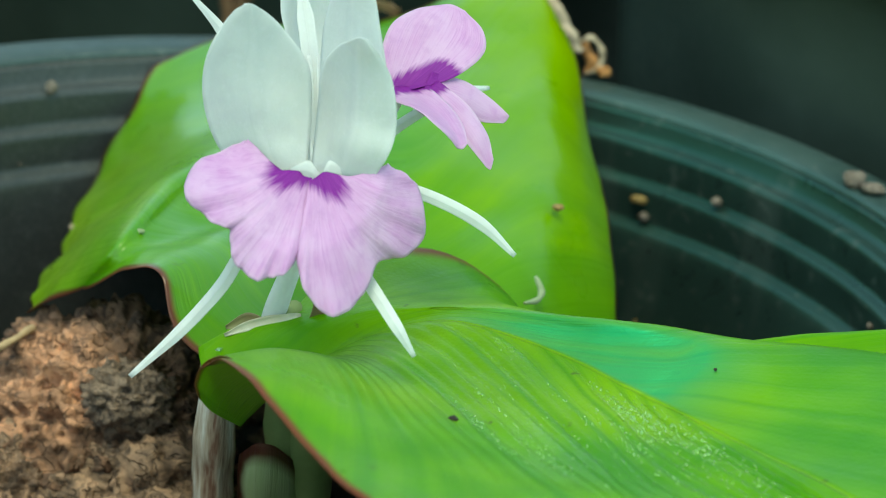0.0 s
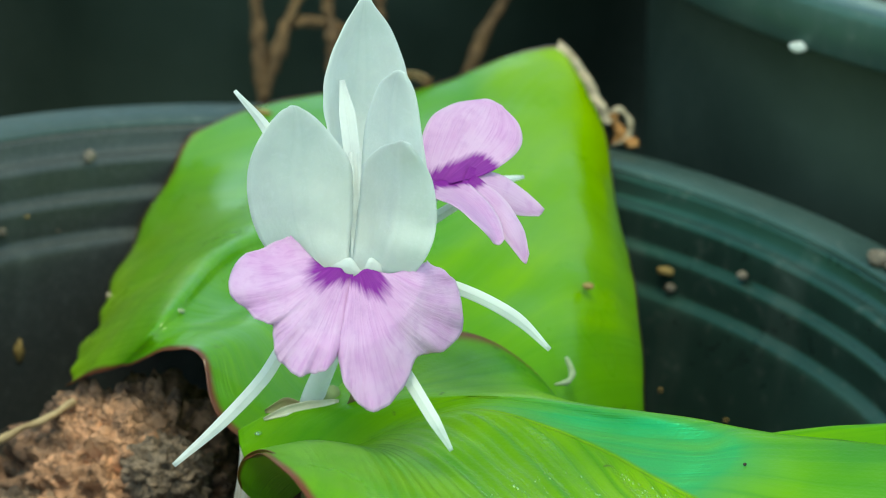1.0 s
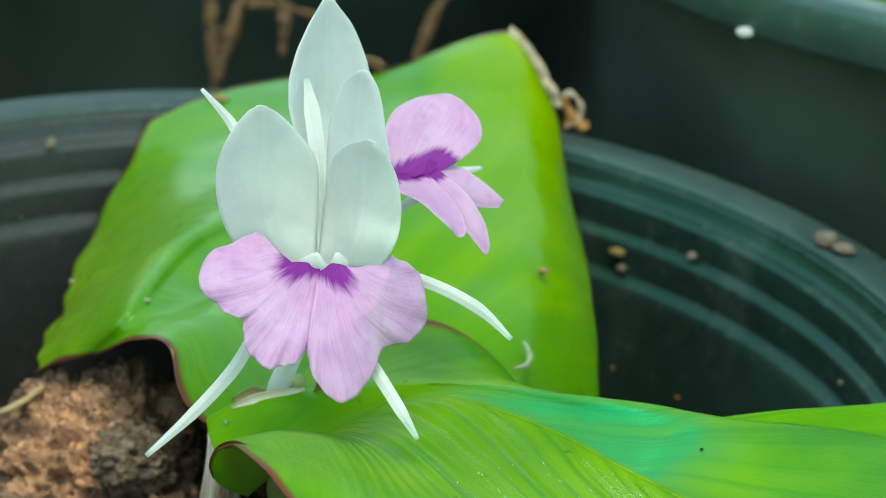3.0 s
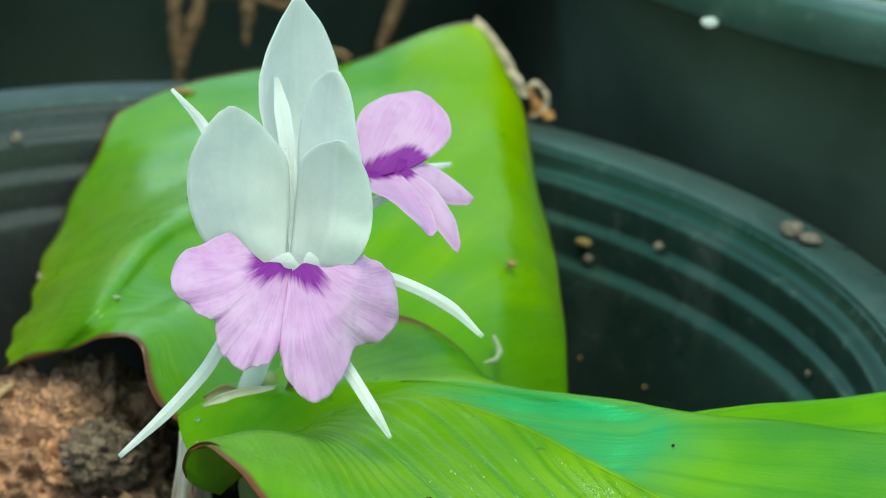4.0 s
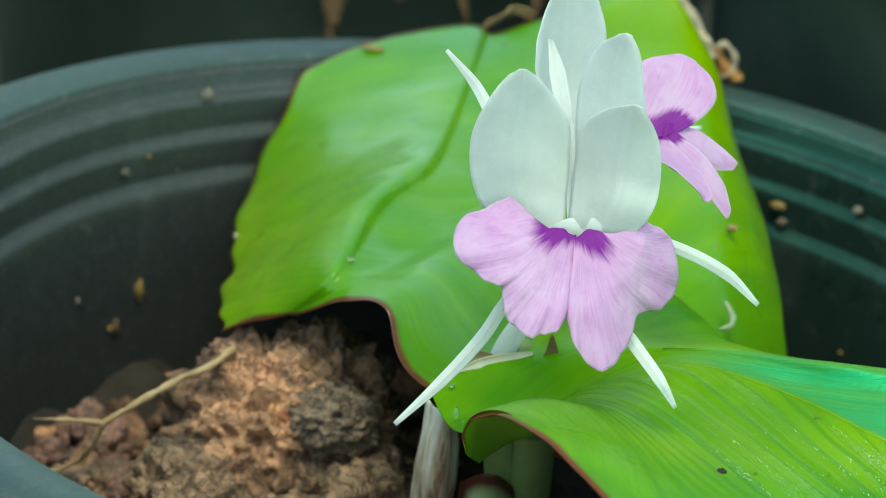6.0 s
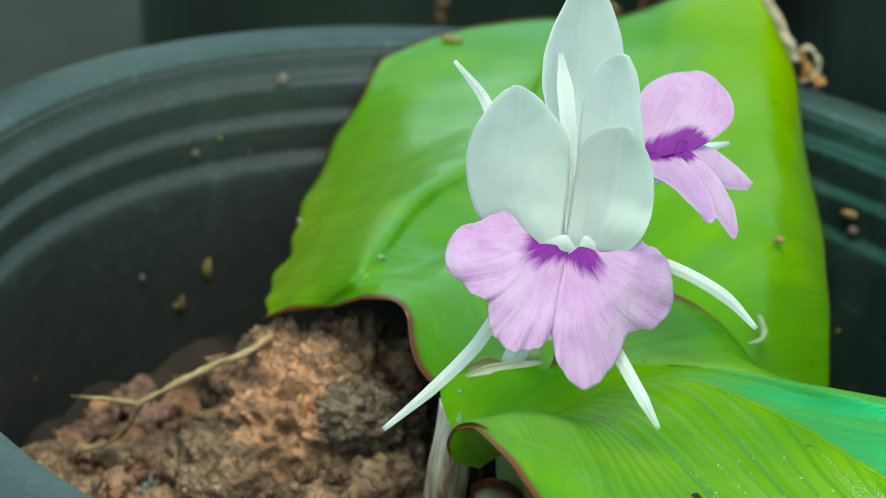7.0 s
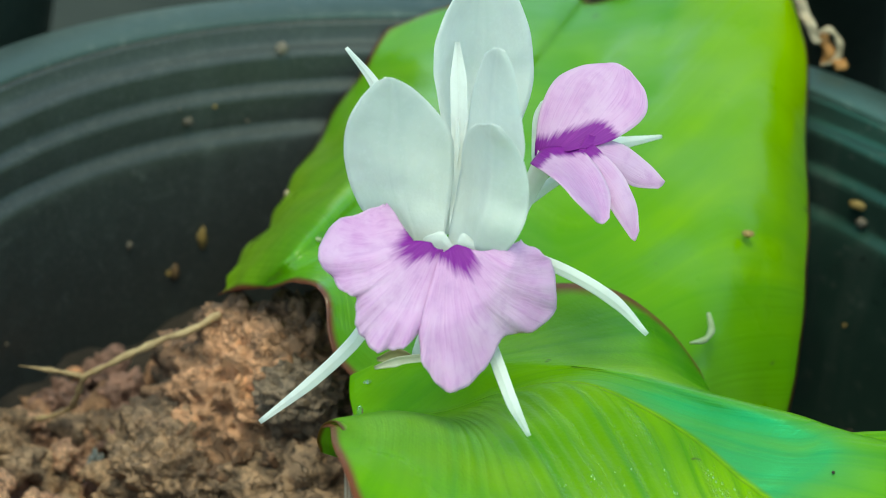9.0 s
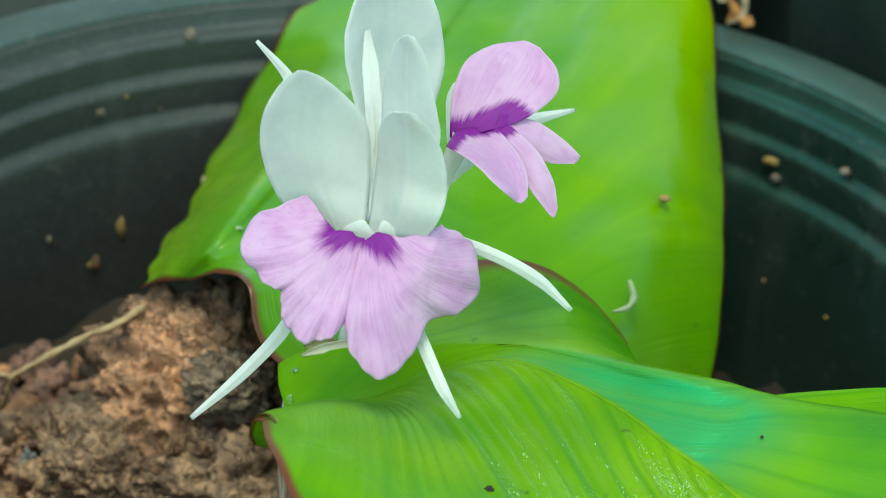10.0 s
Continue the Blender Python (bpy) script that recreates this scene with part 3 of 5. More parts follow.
def tube(points, radii, n=24, sides=10, rough=0.0, seed=0.0, bm=None):
    """A round, tapering stem along a curve, closed at both ends."""
    own = bm is None
    bm = bmesh.new() if own else bm
    lay = bm.verts.layers.float.new("margin")
    mid = through_points(points, n)
    r = np.interp(np.linspace(0, 1, n), np.linspace(0, 1, len(radii)), radii)
    t = np.gradient(mid, axis=0)
    t /= np.linalg.norm(t, axis=1, keepdims=True) + 1e-12
    ref = np.array([0.3, 0.2, 0.93]) if abs(t[:, 2]).mean() < 0.8 else np.array([1.0, 0.1, 0.0])
    a = np.cross(t, ref)
    a /= np.linalg.norm(a, axis=1, keepdims=True)
    b = np.cross(t, a)
    rings = []
    for k in range(n):
        ring = []
        for s in range(sides):
            ang = 2 * math.pi * s / sides
            d = a[k] * math.cos(ang) + b[k] * math.sin(ang)
            p = mid[k] + d * r[k]
            if rough:
                p = p + d * rough * noise.noise(Vector(p) * 400 + Vector((seed, 0, 0)))
            ring.append(bm.verts.new(p))
            ring[-1][lay] = 9.0
        rings.append(ring)
    for k in range(n - 1):
        for s in range(sides):
            bm.faces.new([rings[k][s], rings[k][(s + 1) % sides], rings[k + 1][(s + 1) % sides], rings[k + 1][s]])
    bm.faces.new(rings[0][::-1])
    bm.faces.new(rings[-1])
    if own:
        bmesh.ops.recalc_face_normals(bm, faces=bm.faces)
    return bm


def lathe(profile, n=160, centre=(0, 0, 0), wobble=0.0):
    """A closed turned shape from a profile of (radius, height)."""
    bm = bmesh.new()
    rings = []
    for r, z in profile:
        ring = []
        for k in range(n):
            a = 2 * math.pi * k / n
            rr = r + wobble * noise.noise(Vector((math.cos(a) * 2, math.sin(a) * 2, z * 20)))
            ring.append(bm.verts.new((centre[0] + rr * math.cos(a), centre[1] + rr * math.sin(a), centre[2] + z)))
        rings.append(ring)
    for a, b in zip(rings, rings[1:] + rings[:1]):
        for k in range(n):
            bm.faces.new([a[k], a[(k + 1) % n], b[(k + 1) % n], b[k]])
    bmesh.ops.recalc_face_normals(bm, faces=bm.faces)
    return bm


def boulder(centre, radii, detail, seed, rough=0.35, pits=0.3, turn=0.0):
    """A weathered stone: a ball pushed in and out at several scales, with ledges and pits."""
    bm = bmesh.new()
    bmesh.ops.create_icosphere(bm, subdivisions=detail, radius=1.0)
    off = Vector((seed * 7.3, seed * 3.1, seed * 5.7))
    c, s = math.cos(turn), math.sin(turn)
    for v in bm.verts:
        p = v.co.copy()
        q = p * 1.1 + off
        d = 1 + rough * noise.fractal(q, 0.9, 2.1, 3)
        if detail <= 2:
            chip = noise.voronoi(q * 1.5)[1][0]
            d += rough * (noise.cell_vector(chip * 37.1) - Vector((0.5, 0.5, 0.5))).dot(q * 1.5 - chip) * 1.2 + rough * 0.5 * noise.cell(chip * 91.7)
        if detail > 2:
            d += rough * 0.5 * noise.turbulence(q * 2.6, 3, False) - rough * 0.25
            cell = noise.voronoi(q * 4.2)[0]
            d -= pits * max(0.0, 0.30 - cell[0]) + pits * 0.5 * max(0.0, 0.06 - (cell[1] - cell[0])) * 4
        if detail > 4:
            for f, lift, tilt in ((2.4, 0.05, 0.05), (5.0, 0.075, 0.035), (9.5, 0.040, 0.012)):
                w = Vector((q.x, q.y, q.z * 1.7)) * f + noise.noise_vector(q * f * 0.5) * 0.5
                chip = noise.voronoi(w)[1][0]
                lean = noise.cell_vector(chip * 37.1) - Vector((0.5, 0.5, 0.5))
                d += lift * (noise.cell(chip * 91.7) - 0.5) + tilt * lean.dot(w - chip)
            d += 0.006 * noise.fractal(q * 20, 0.8, 2.0, 2)
        x, y, z = p.x * d * radii[0], p.y * d * radii[1], p.z * d * radii[2]
        v.co = (centre[0] + c * x - s * y, centre[1] + s * x + c * y, centre[2] + z)
    return bm


# ---- setting ----
bm = bmesh.new()
bmesh.ops.create_grid(bm, x_segments=60, y_segments=60, size=4.0)
for v in bm.verts:
    v.co.z = 0.01 * noise.noise(v.co * 3) - 0.012
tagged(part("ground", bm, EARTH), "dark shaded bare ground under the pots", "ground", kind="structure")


# unseen wall, added to block low sky from the leaf's reflections
bm = bmesh.new()
bmesh.ops.create_cube(bm, size=1.0, matrix=Matrix.Translation((1.05, 0.86, 0.13)) @ Matrix.Diagonal((2.5, 0.05, 0.30, 1)))
tagged(part("added_dark_wall", bm, EARTH, smooth=False), "added dark wall out of view, keeping low reflections dark", "wall", kind="structure")

# ---- pots ----
def pot(label, centre, lift, mat):
    top = 0.2 + lift
    ob = thing("plant_pot", label, "pot", group="nursery pots")
    inner = [(0.1199, -0.0004), (0.1195, -0.0018), (0.1190, -0.0042), (0.1184, -0.0051), (0.1172, -0.0055), (0.1160, -0.0057), (0.1153, -0.0062), (0.1150, -0.0072),
             (0.1158, -0.0122), (0.1156, -0.0132), (0.1150, -0.0137), (0.1140, -0.0140), (0.1134, -0.0146), (0.1131, -0.0157), (0.1140, -0.0212), (0.1138, -0.0221), (0.1130, -0.0227), (0.1118, -0.0231), (0.1110, -0.0238), (0.1106, -0.0250),
             (0.1102, -0.0275), (0.1088, -0.045), (0.1080, -0.060), (0.1055, -0.095), (0.0955, -0.196)]
    outer = [(0.0990, -0.2), (0.1090, -0.10), (0.1150, -0.035), (0.1180, -0.013), (0.1190, -0.012)]
    body = part("body", lathe([(r, top + z) for r, z in inner] + [(0.02, top - 0.196), (0.02, top - 0.2)] + [(r, top + z) for r, z in outer], 192, centre, 0.0004), mat, ob)
    lip = [(0.1200, 0.0002), (0.1206, 0.0008), (0.1310, 0.0008), (0.1322, 0.0002), (0.1326, -0.0012), (0.1322, -0.0105), (0.1314, -0.0112), (0.1305, -0.0105), (0.1303, -0.003), (0.1200, -0.003)]
    part("rim", lathe([(r, top + z) for r, z in lip], 192, centre, 0.0004), RIM, ob, "rolled grey-green pot rim")
    return ob


pot("dark green-black plastic pot with stepped inner rings, holding the plant", (0, 0, 0), 0.0, PLASTIC)
pot("taller dark plastic pot standing against the planted one", (0.1755, 0.2045, 0), 0.0445, PLASTIC_CLEAN)
pot("dark plastic pot in the shade with old roots on its side", (-0.03, 0.352, 0), 0.03, PLASTIC_CLEAN)
# guessed pot, added only to darken the background left of the rim
pot("dark plastic pot added to fill the shaded gap on the left", (-0.262, 0.19, 0), 0.06, PLASTIC_CLEAN)

# ---- soil ----
bm = bmesh.new()
rings = [[bm.verts.new((0, 0, 0.132))]]
for k in range(1, 40):
    r = 0.1075 * k / 39
    rings.append([])
    for s in range(96):
        a = 2 * math.pi * s / 96
        p = Vector((r * math.cos(a), r * math.sin(a), 0))
        h = 0.131 + 0.007 * noise.fractal(p * 60, 0.8, 2, 5) + 0.006 * max(0, -p.x / 0.1) * (1 - abs(p.y) / 0.11)
        rings[-1].append(bm.verts.new((p.x, p.y, h)))
for s in range(96):
    bm.faces.new([rings[0][0], rings[1][s], rings[1][(s + 1) % 96]])
for a, b in zip(rings[1:], rings[2:]):
    for s in range(96):
        bm.faces.new([a[s], b[s], b[(s + 1) % 96], a[(s + 1) % 96]])
tagged(part("potting_soil", bm, SOIL), "dark brown crumbly potting soil in the pot", "soil", kind="stuff")

# ---- rocks ----
def rock(label, mat, *shape, **more):
    return tagged(part("rock", boulder(*shape, **more), mat), label, "rock", group="volcanic rocks in the pot")


rock("large tan and brown porous laterite lump on the soil", ROCK_TAN, (-0.0415, 0.0125, 0.1548), (0.0265, 0.0245, 0.0278), 6, 1.0, rough=0.10, pits=0.22)
rock("dark grey porous cinder pressed against the tan lump", ROCK_GREY, (-0.0335, -0.0032, 0.1690), (0.0098, 0.0085, 0.0088), 5, 2.3, rough=0.18)
rock("brown craggy lump at the foot of the tan rock", ROCK_BROWN, (-0.0540, -0.0050, 0.1460), (0.0185, 0.0170, 0.0165), 6, 3.4, rough=0.25)
rock("dark brown craggy stone beside the leaf sheath", ROCK_BROWN, (-0.0300, -0.0040, 0.1500), (0.0190, 0.0150, 0.0160), 5, 4.1, rough=0.25)
rock("grey-brown broken stone near the pot wall", GRAVEL_MAT, (-0.0830, -0.0030, 0.1340), (0.0150, 0.0120, 0.0100), 5, 5.6, rough=0.28)

for at, size, mat, seed, look_of in (((-0.0835, 0.0360, 0.1400), (0.0062, 0.0055, 0.0058), STONE_PINK, 1.3, "pinkish-brown"), ((-0.0895, 0.0250, 0.1400), (0.0055, 0.0050, 0.0044), STONE_PINK, 2.9, "pinkish-brown"),
                                     ((-0.0770, 0.0290, 0.1410), (0.0050, 0.0046, 0.0054), STONE_PINK, 4.4, "pinkish-brown"), ((-0.0868, 0.0125, 0.1400), (0.0052, 0.0045, 0.0042), STONE_RED, 6.1, "orange-red"),
                                     ((-0.0795, 0.0110, 0.1395), (0.0032, 0.0032, 0.0040), STONE_RED, 7.7, "orange-red"), ((-0.0775, 0.0165, 0.1400), (0.0060, 0.0050, 0.0050), ROCK_BROWN, 8.2, "grey-brown"),
                                     ((-0.0700, 0.0140, 0.1420), (0.0050, 0.0050, 0.0055), ROCK_BROWN, 9.6, "grey-brown"), ((-0.0732, -0.0029, 0.1420), (0.0022, 0.0028, 0.0055), SLATE, 10.5, "bluish-grey"),
                                     ((-0.0790, 0.0010, 0.1400), (0.0045, 0.0040, 0.0035), STONE_RED, 12.5, "orange-red"), ((-0.0690, -0.0040, 0.1410), (0.0046, 0.0042, 0.0046), STONE_PINK, 13.8, "pinkish-brown")):
    tagged(part("stone", boulder(at, size, 4, seed, rough=0.7, pits=0.4, turn=seed), mat), look_of + " broken stone lying on the soil", "stone", group="small stones by the rock")

rnd = random.Random(9)
for k in range(46):
    x, y = rnd.uniform(-0.100, -0.050), rnd.uniform(-0.034, 0.016)
    if math.hypot(x, y) > 0.098:
        continue
    size = rnd.uniform(0.0030, 0.0058)
    tagged(part("stone", boulder((x, y, 0.1345 + size * 0.5 + 0.0045 * (k % 3)), (size * rnd.uniform(0.9, 1.4), size, size * rnd.uniform(0.7, 1.0)), 3, 30 + k * 1.7, rough=0.5, pits=0.4, turn=rnd.uniform(0, 3)), rnd.choice([STONE_RED, STONE_PINK, GRAVEL_MAT, ROCK_BROWN])), "small reddish-brown broken stone lying on the soil", "stone", group="small stones by the rock")

rnd = random.Random(4)
bm = bmesh.new()
for k in range(620):
    a, r = rnd.uniform(0, 2 * math.pi), 0.1 * math.sqrt(rnd.random())
    x, y = r * math.cos(a), r * math.sin(a)
    if x > -0.01 and rnd.random() < 0.75:
        continue
    size = rnd.uniform(0.0014, 0.0038) * (1 if rnd.random() < 0.85 else 1.6)
    z = 0.1315 + 0.007 * max(0, -x / 0.1) * (1 - abs(y) / 0.11) + size * 0.35
    b2 = boulder((x, y, z), (size * rnd.uniform(0.8, 1.3), size, size * rnd.uniform(0.6, 1.0)), 2, k * 0.37, rough=0.6, turn=rnd.uniform(0, 3))
    me = bpy.data.meshes.new("tmp")
    b2.to_mesh(me)
    b2.free()
    bm.from_mesh(me)
    bpy.data.meshes.remove(me)
tagged(part("gravel", bm, PEBBLES, smooth=False), "loose reddish-brown volcanic gravel on the soil", "gravel", kind="stuff")

# ---- plant ----
plant = thing("ginger_plant", "ginger plant with broad green leaves and lilac flowers in a pot", "plant")

# the broad leaf that lies back over the rim
left_margin = [(-0.0572, 0.0215, 0.1733), (-0.0573, 0.0360, 0.1724), (-0.0572, 0.0560, 0.1722), (-0.0563, 0.0755, 0.1734), (-0.0526, 0.0955, 0.1822), (-0.0432, 0.1085, 0.1985)]
left_fold = [(-0.0508, 0.0130, 0.1804), (-0.0490, 0.0195, 0.1840), (-0.0462, 0.0320, 0.1872), (-0.0424, 0.0530, 0.1888), (-0.0335, 0.0780, 0.1938), (-0.0315, 0.1146, 0.2045)]
crest = [(-0.0450, 0.0052, 0.1862), (-0.0400, 0.0010, 0.1955), (-0.0360, 0.0085, 0.1995), (-0.0302, 0.0335, 0.2010), (-0.0178, 0.0625, 0.2020), (-0.0080, 0.1232, 0.2078)]
groove = [(-0.0428, 0.0026, 0.1880), (-0.0368, -0.0022, 0.1965), (-0.0324, 0.0050, 0.1990), (-0.0258, 0.0305, 0.1990), (-0.0132, 0.0600, 0.1999), (-0.0020, 0.1235, 0.2062)]
inner_slope = [(-0.0345, -0.0090, 0.1972), (-0.0298, -0.0040, 0.1992), (-0.0245, 0.0080, 0.1980), (-0.0150, 0.0320, 0.1972), (0.0000, 0.0680, 0.1995), (0.0060, 0.1270, 0.2085)]
hump = [(-0.0272, -0.0178, 0.2006), (-0.0215, -0.0100, 0.2005), (-0.0135, 0.0080, 0.1995), (-0.0020, 0.0340, 0.1990), (0.0085, 0.0720, 0.2035), (0.0125, 0.1282, 0.2110)]
hollow = [(-0.0205, -0.0245, 0.1895), (-0.0120, -0.0180, 0.1915), (0.0020, 0.0020, 0.1900), (0.0120, 0.0340, 0.1965), (0.0180, 0.0760, 0.2055), (0.0170, 0.1290, 0.2135)]
right_inner = [(0.0100, -0.0310, 0.1790), (0.0180, -0.0080, 0.1850), (0.0235, 0.0180, 0.1925), (0.0265, 0.0550, 0.2025), (0.0255, 0.0950, 0.2120), (0.0215, 0.1292, 0.2155)]
right_mid = [(0.0300, -0.0300, 0.1800), (0.0355, 0.0000, 0.1875), (0.0390, 0.0360, 0.1990), (0.0385, 0.0800, 0.2100), (0.0345, 0.1150, 0.2175), (0.0300, 0.1297, 0.2195)]
right_margin = [(0.0572, 0.0100, 0.1650), (0.0575, 0.0340, 0.1785), (0.0561, 0.0530, 0.1890), (0.0515, 0.0830, 0.1985), (0.0466, 0.1110, 0.2105), (0.0390, 0.1270, 0.2195)]
right_outer = [tuple(0.5 * (p + q) + lift for p, q, lift in zip(a, b, (0.0010, 0.0, 0.0020))) for a, b in zip(right_mid, right_margin)]
grid = ripple(loft([left_margin, left_fold, crest, groove, inner_slope, hump, hollow, right_inner, right_mid, right_outer, right_margin], 109, 91), 0.0009, 45)
# the outer edge waves a little
for j in range(grid.shape[0]):
    v = j / (grid.shape[0] - 1)
    for i in range(grid.shape[1]):
        side = max(0.0, 1 - i / (0.12 * grid.shape[1]))
        grid[j, i, 0] += side * (0.0007 * math.sin(17 * v + 0.6) + 0.0005 * math.sin(37 * v))
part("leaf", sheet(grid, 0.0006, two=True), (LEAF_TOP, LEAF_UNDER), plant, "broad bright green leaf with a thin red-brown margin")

# the glossy leaf that spreads out in front
front_margin = [(-0.0142, -0.0712, 0.2064), (-0.0112, -0.0800, 0.2125), (-0.0082, -0.0915, 0.2172), (-0.0050, -0.0990, 0.2187), (-0.0006, -0.1080, 0.2183), (0.0057, -0.1180, 0.2167), (0.0151, -0.1330, 0.2165), (0.0301, -0.1440, 0.2152), (0.0450, -0.1550, 0.2140), (0.1100, -0.1800, 0.2140)]
front_fold = [(-0.0136, -0.0713, 0.2074), (-0.0090, -0.0775, 0.2115), (-0.0045, -0.0850, 0.2145), (0.0005, -0.0905, 0.2157), (0.0070, -0.0935, 0.2146), (0.0150, -0.0985, 0.2125), (0.0290, -0.1080, 0.2105), (0.0435, -0.1180, 0.2107), (0.0580, -0.1280, 0.2110), (0.1080, -0.1620, 0.2140)]
front_mid = [(-0.0131, -0.0710, 0.2078), (-0.0095, -0.0690, 0.2085), (-0.0040, -0.0665, 0.2088), (0.0025, -0.0660, 0.2084), (0.0100, -0.0690, 0.2078), (0.0190, -0.0755, 0.2070), (0.0330, -0.0860, 0.2064), (0.0470, -0.0960, 0.2072), (0.0610, -0.1060, 0.2080), (0.1050, -0.1450, 0.2130)]
throat = [(-0.0140, -0.0600, 0.1985), (-0.0105, -0.0590, 0.1998), (-0.0050, -0.0570, 0.2008), (0.0010, -0.0550, 0.2018), (0.0090, -0.0540, 0.2040), (0.0200, -0.0570, 0.2060), (0.0360, -0.0660, 0.2060), (0.0500, -0.0780, 0.2064), (0.0640, -0.0900, 0.2068), (0.1030, -0.1360, 0.2125)]
midrib = [(-0.0151, -0.0410, 0.1897), (-0.0110, -0.0415, 0.1915), (-0.0050, -0.0440, 0.1945), (0.0020, -0.0460, 0.1985), (0.0110, -0.0440, 0.2030), (0.0240, -0.0425, 0.2064), (0.0414, -0.0515, 0.2070), (0.0529, -0.0630, 0.2069), (0.0645, -0.0745, 0.2068), (0.1000, -0.1250, 0.2120)]
rear_half = [(-0.0175, -0.0345, 0.1910), (-0.0110, -0.0350, 0.1945), (-0.0045, -0.0370, 0.1982), (0.0030, -0.0395, 0.2022), (0.0130, -0.0395, 0.2052), (0.0265, -0.0392, 0.2073), (0.0455, -0.0480, 0.2092), (0.0592, -0.0568, 0.2102), (0.0730, -0.0655, 0.2112), (0.1200, -0.0950, 0.2150)]
ridge = [(-0.0185, -0.0307, 0.1924), (-0.0120, -0.0310, 0.1964), (-0.0050, -0.0328, 0.1994), (0.0030, -0.0350, 0.2027), (0.0135, -0.0360, 0.2056), (0.0290, -0.0370, 0.2078), (0.0480, -0.0455, 0.2109), (0.0610, -0.0502, 0.2123), (0.0730, -0.0535, 0.2130), (0.1250, -0.0640, 0.2150)]
dip = [(-0.0184, -0.0303, 0.1922), (-0.0118, -0.0304, 0.1962), (-0.0046, -0.0318, 0.1992), (0.0045, -0.0270, 0.2025), (0.0150, -0.0210, 0.2035), (0.0300, -0.0185, 0.2028), (0.0435, -0.0245, 0.1988), (0.0570, -0.0400, 0.2046), (0.0760, -0.0470, 0.2075), (0.1280, -0.0500, 0.2110)]
rear_margin = [(-0.0183, -0.0300, 0.1919), (-0.0116, -0.0300, 0.1958), (-0.0042, -0.0310, 0.1988), (0.0040, -0.0120, 0.2035), (0.0140, -0.0040, 0.2042), (0.0265, 0.0010, 0.2010), (0.0410, 0.0000, 0.1888), (0.0455, -0.0240, 0.1900), (0.0790, -0.0415, 0.2087), (0.1300, -0.0300, 0.2130)]
grid = ripple(loft([front_margin, front_fold, front_mid, throat, midrib, rear_half, ridge, dip, rear_margin], 145, 185), 0.0005, 60, 3.0)
# soft pleats along the side veins in front of the midrib
out = normals(grid)
for j in range(grid.shape[0]):
    for i in range(grid.shape[1]):
        u, v = i / (grid.shape[1] - 1), j / (grid.shape[0] - 1)
        strong = min(1.0, max(0.0, (u - 0.12) / 0.15)) * min(1.0, max(0.0, (0.50 - u) / 0.04)) * min(1.0, max(0.0, (v - 0.35) / 0.2))
        if strong:
            x = u + 0.87 * v
            grid[j, i] += out[j, i] * strong * (0.00026 * math.sin(190 * x + 3 * noise.noise(Vector((x * 9, v * 2, 0)))) + 0.0003 * noise.noise(Vector((x * 38, v * 3, 5))))
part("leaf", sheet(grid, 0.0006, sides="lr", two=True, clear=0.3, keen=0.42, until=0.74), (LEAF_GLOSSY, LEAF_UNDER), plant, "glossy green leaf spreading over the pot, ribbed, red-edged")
# glossy beads along its side veins, added shapes that catch its wet glints
skin, out = grid, normals(grid)
if out[:, :, 2].sum() < 0:
    out = -out
ball = bmesh.new()
bmesh.ops.create_icosphere(ball, subdivisions=2, radius=1.0)
ball_v = np.array([v.co for v in ball.verts])
ball_f = np.array([[v.index for v in f.verts] for f in ball.faces])
ball.free()
rnd = random.Random(21)
bead_v, bead_f = [], []
for streak in range(120):
    line = rnd.choice([rnd.uniform(0.80, 1.26), rnd.gauss(1.16, 0.05)])
    start = rnd.uniform(max(0.60, (line - 0.485) / 0.87), min(0.88, (line - 0.26) / 0.87))
    for k in range(rnd.randint(6, 26)):
        v = start + rnd.uniform(0, 0.075)
        u = line - 0.87 * v + rnd.gauss(0, 0.0035)
        if not (0.18 < u < 0.49 and v < 0.93):
            continue
        j, i = int(v * (skin.shape[0] - 1)), int(u * (skin.shape[1] - 1))
        fj, fi = v * (skin.shape[0] - 1) - j, u * (skin.shape[1] - 1) - i
        at = (skin[j, i] * (1 - fi) + skin[j, i + 1] * fi) * (1 - fj) + (skin[j + 1, i] * (1 - fi) + skin[j + 1, i + 1] * fi) * fj
        n = out[j, i]
        size = rnd.choice([0.00005, 0.00007, 0.00008, 0.00010, 0.00014])
        run = skin[min(j + 1, skin.shape[0] - 1), max(i - 1, 0)] - skin[j, i]
        run /= np.linalg.norm(run)
        basis = np.array((run, np.cross(n, run), n))
        shape = (ball_v * size * np.array((rnd.uniform(1.2, 3.2), rnd.uniform(0.7, 1.3), 0.9))) @ basis
        bead_f.append(ball_f + len(bead_v) * len(ball_v))
        bead_v.append(shape + at + n * 0.0003)
me = bpy.data.meshes.new("glint_beads")
me.from_pydata(np.vstack(bead_v).tolist(), [], np.vstack(bead_f).tolist())
me.materials.append(GLINT_BEAD)
me.polygons.foreach_set("use_smooth", [True] * len(me.polygons))
tagged(new("glint_beads", me), "tiny glossy beads added along the glossy leaf's veins for its wet glints", "water", kind="stuff")
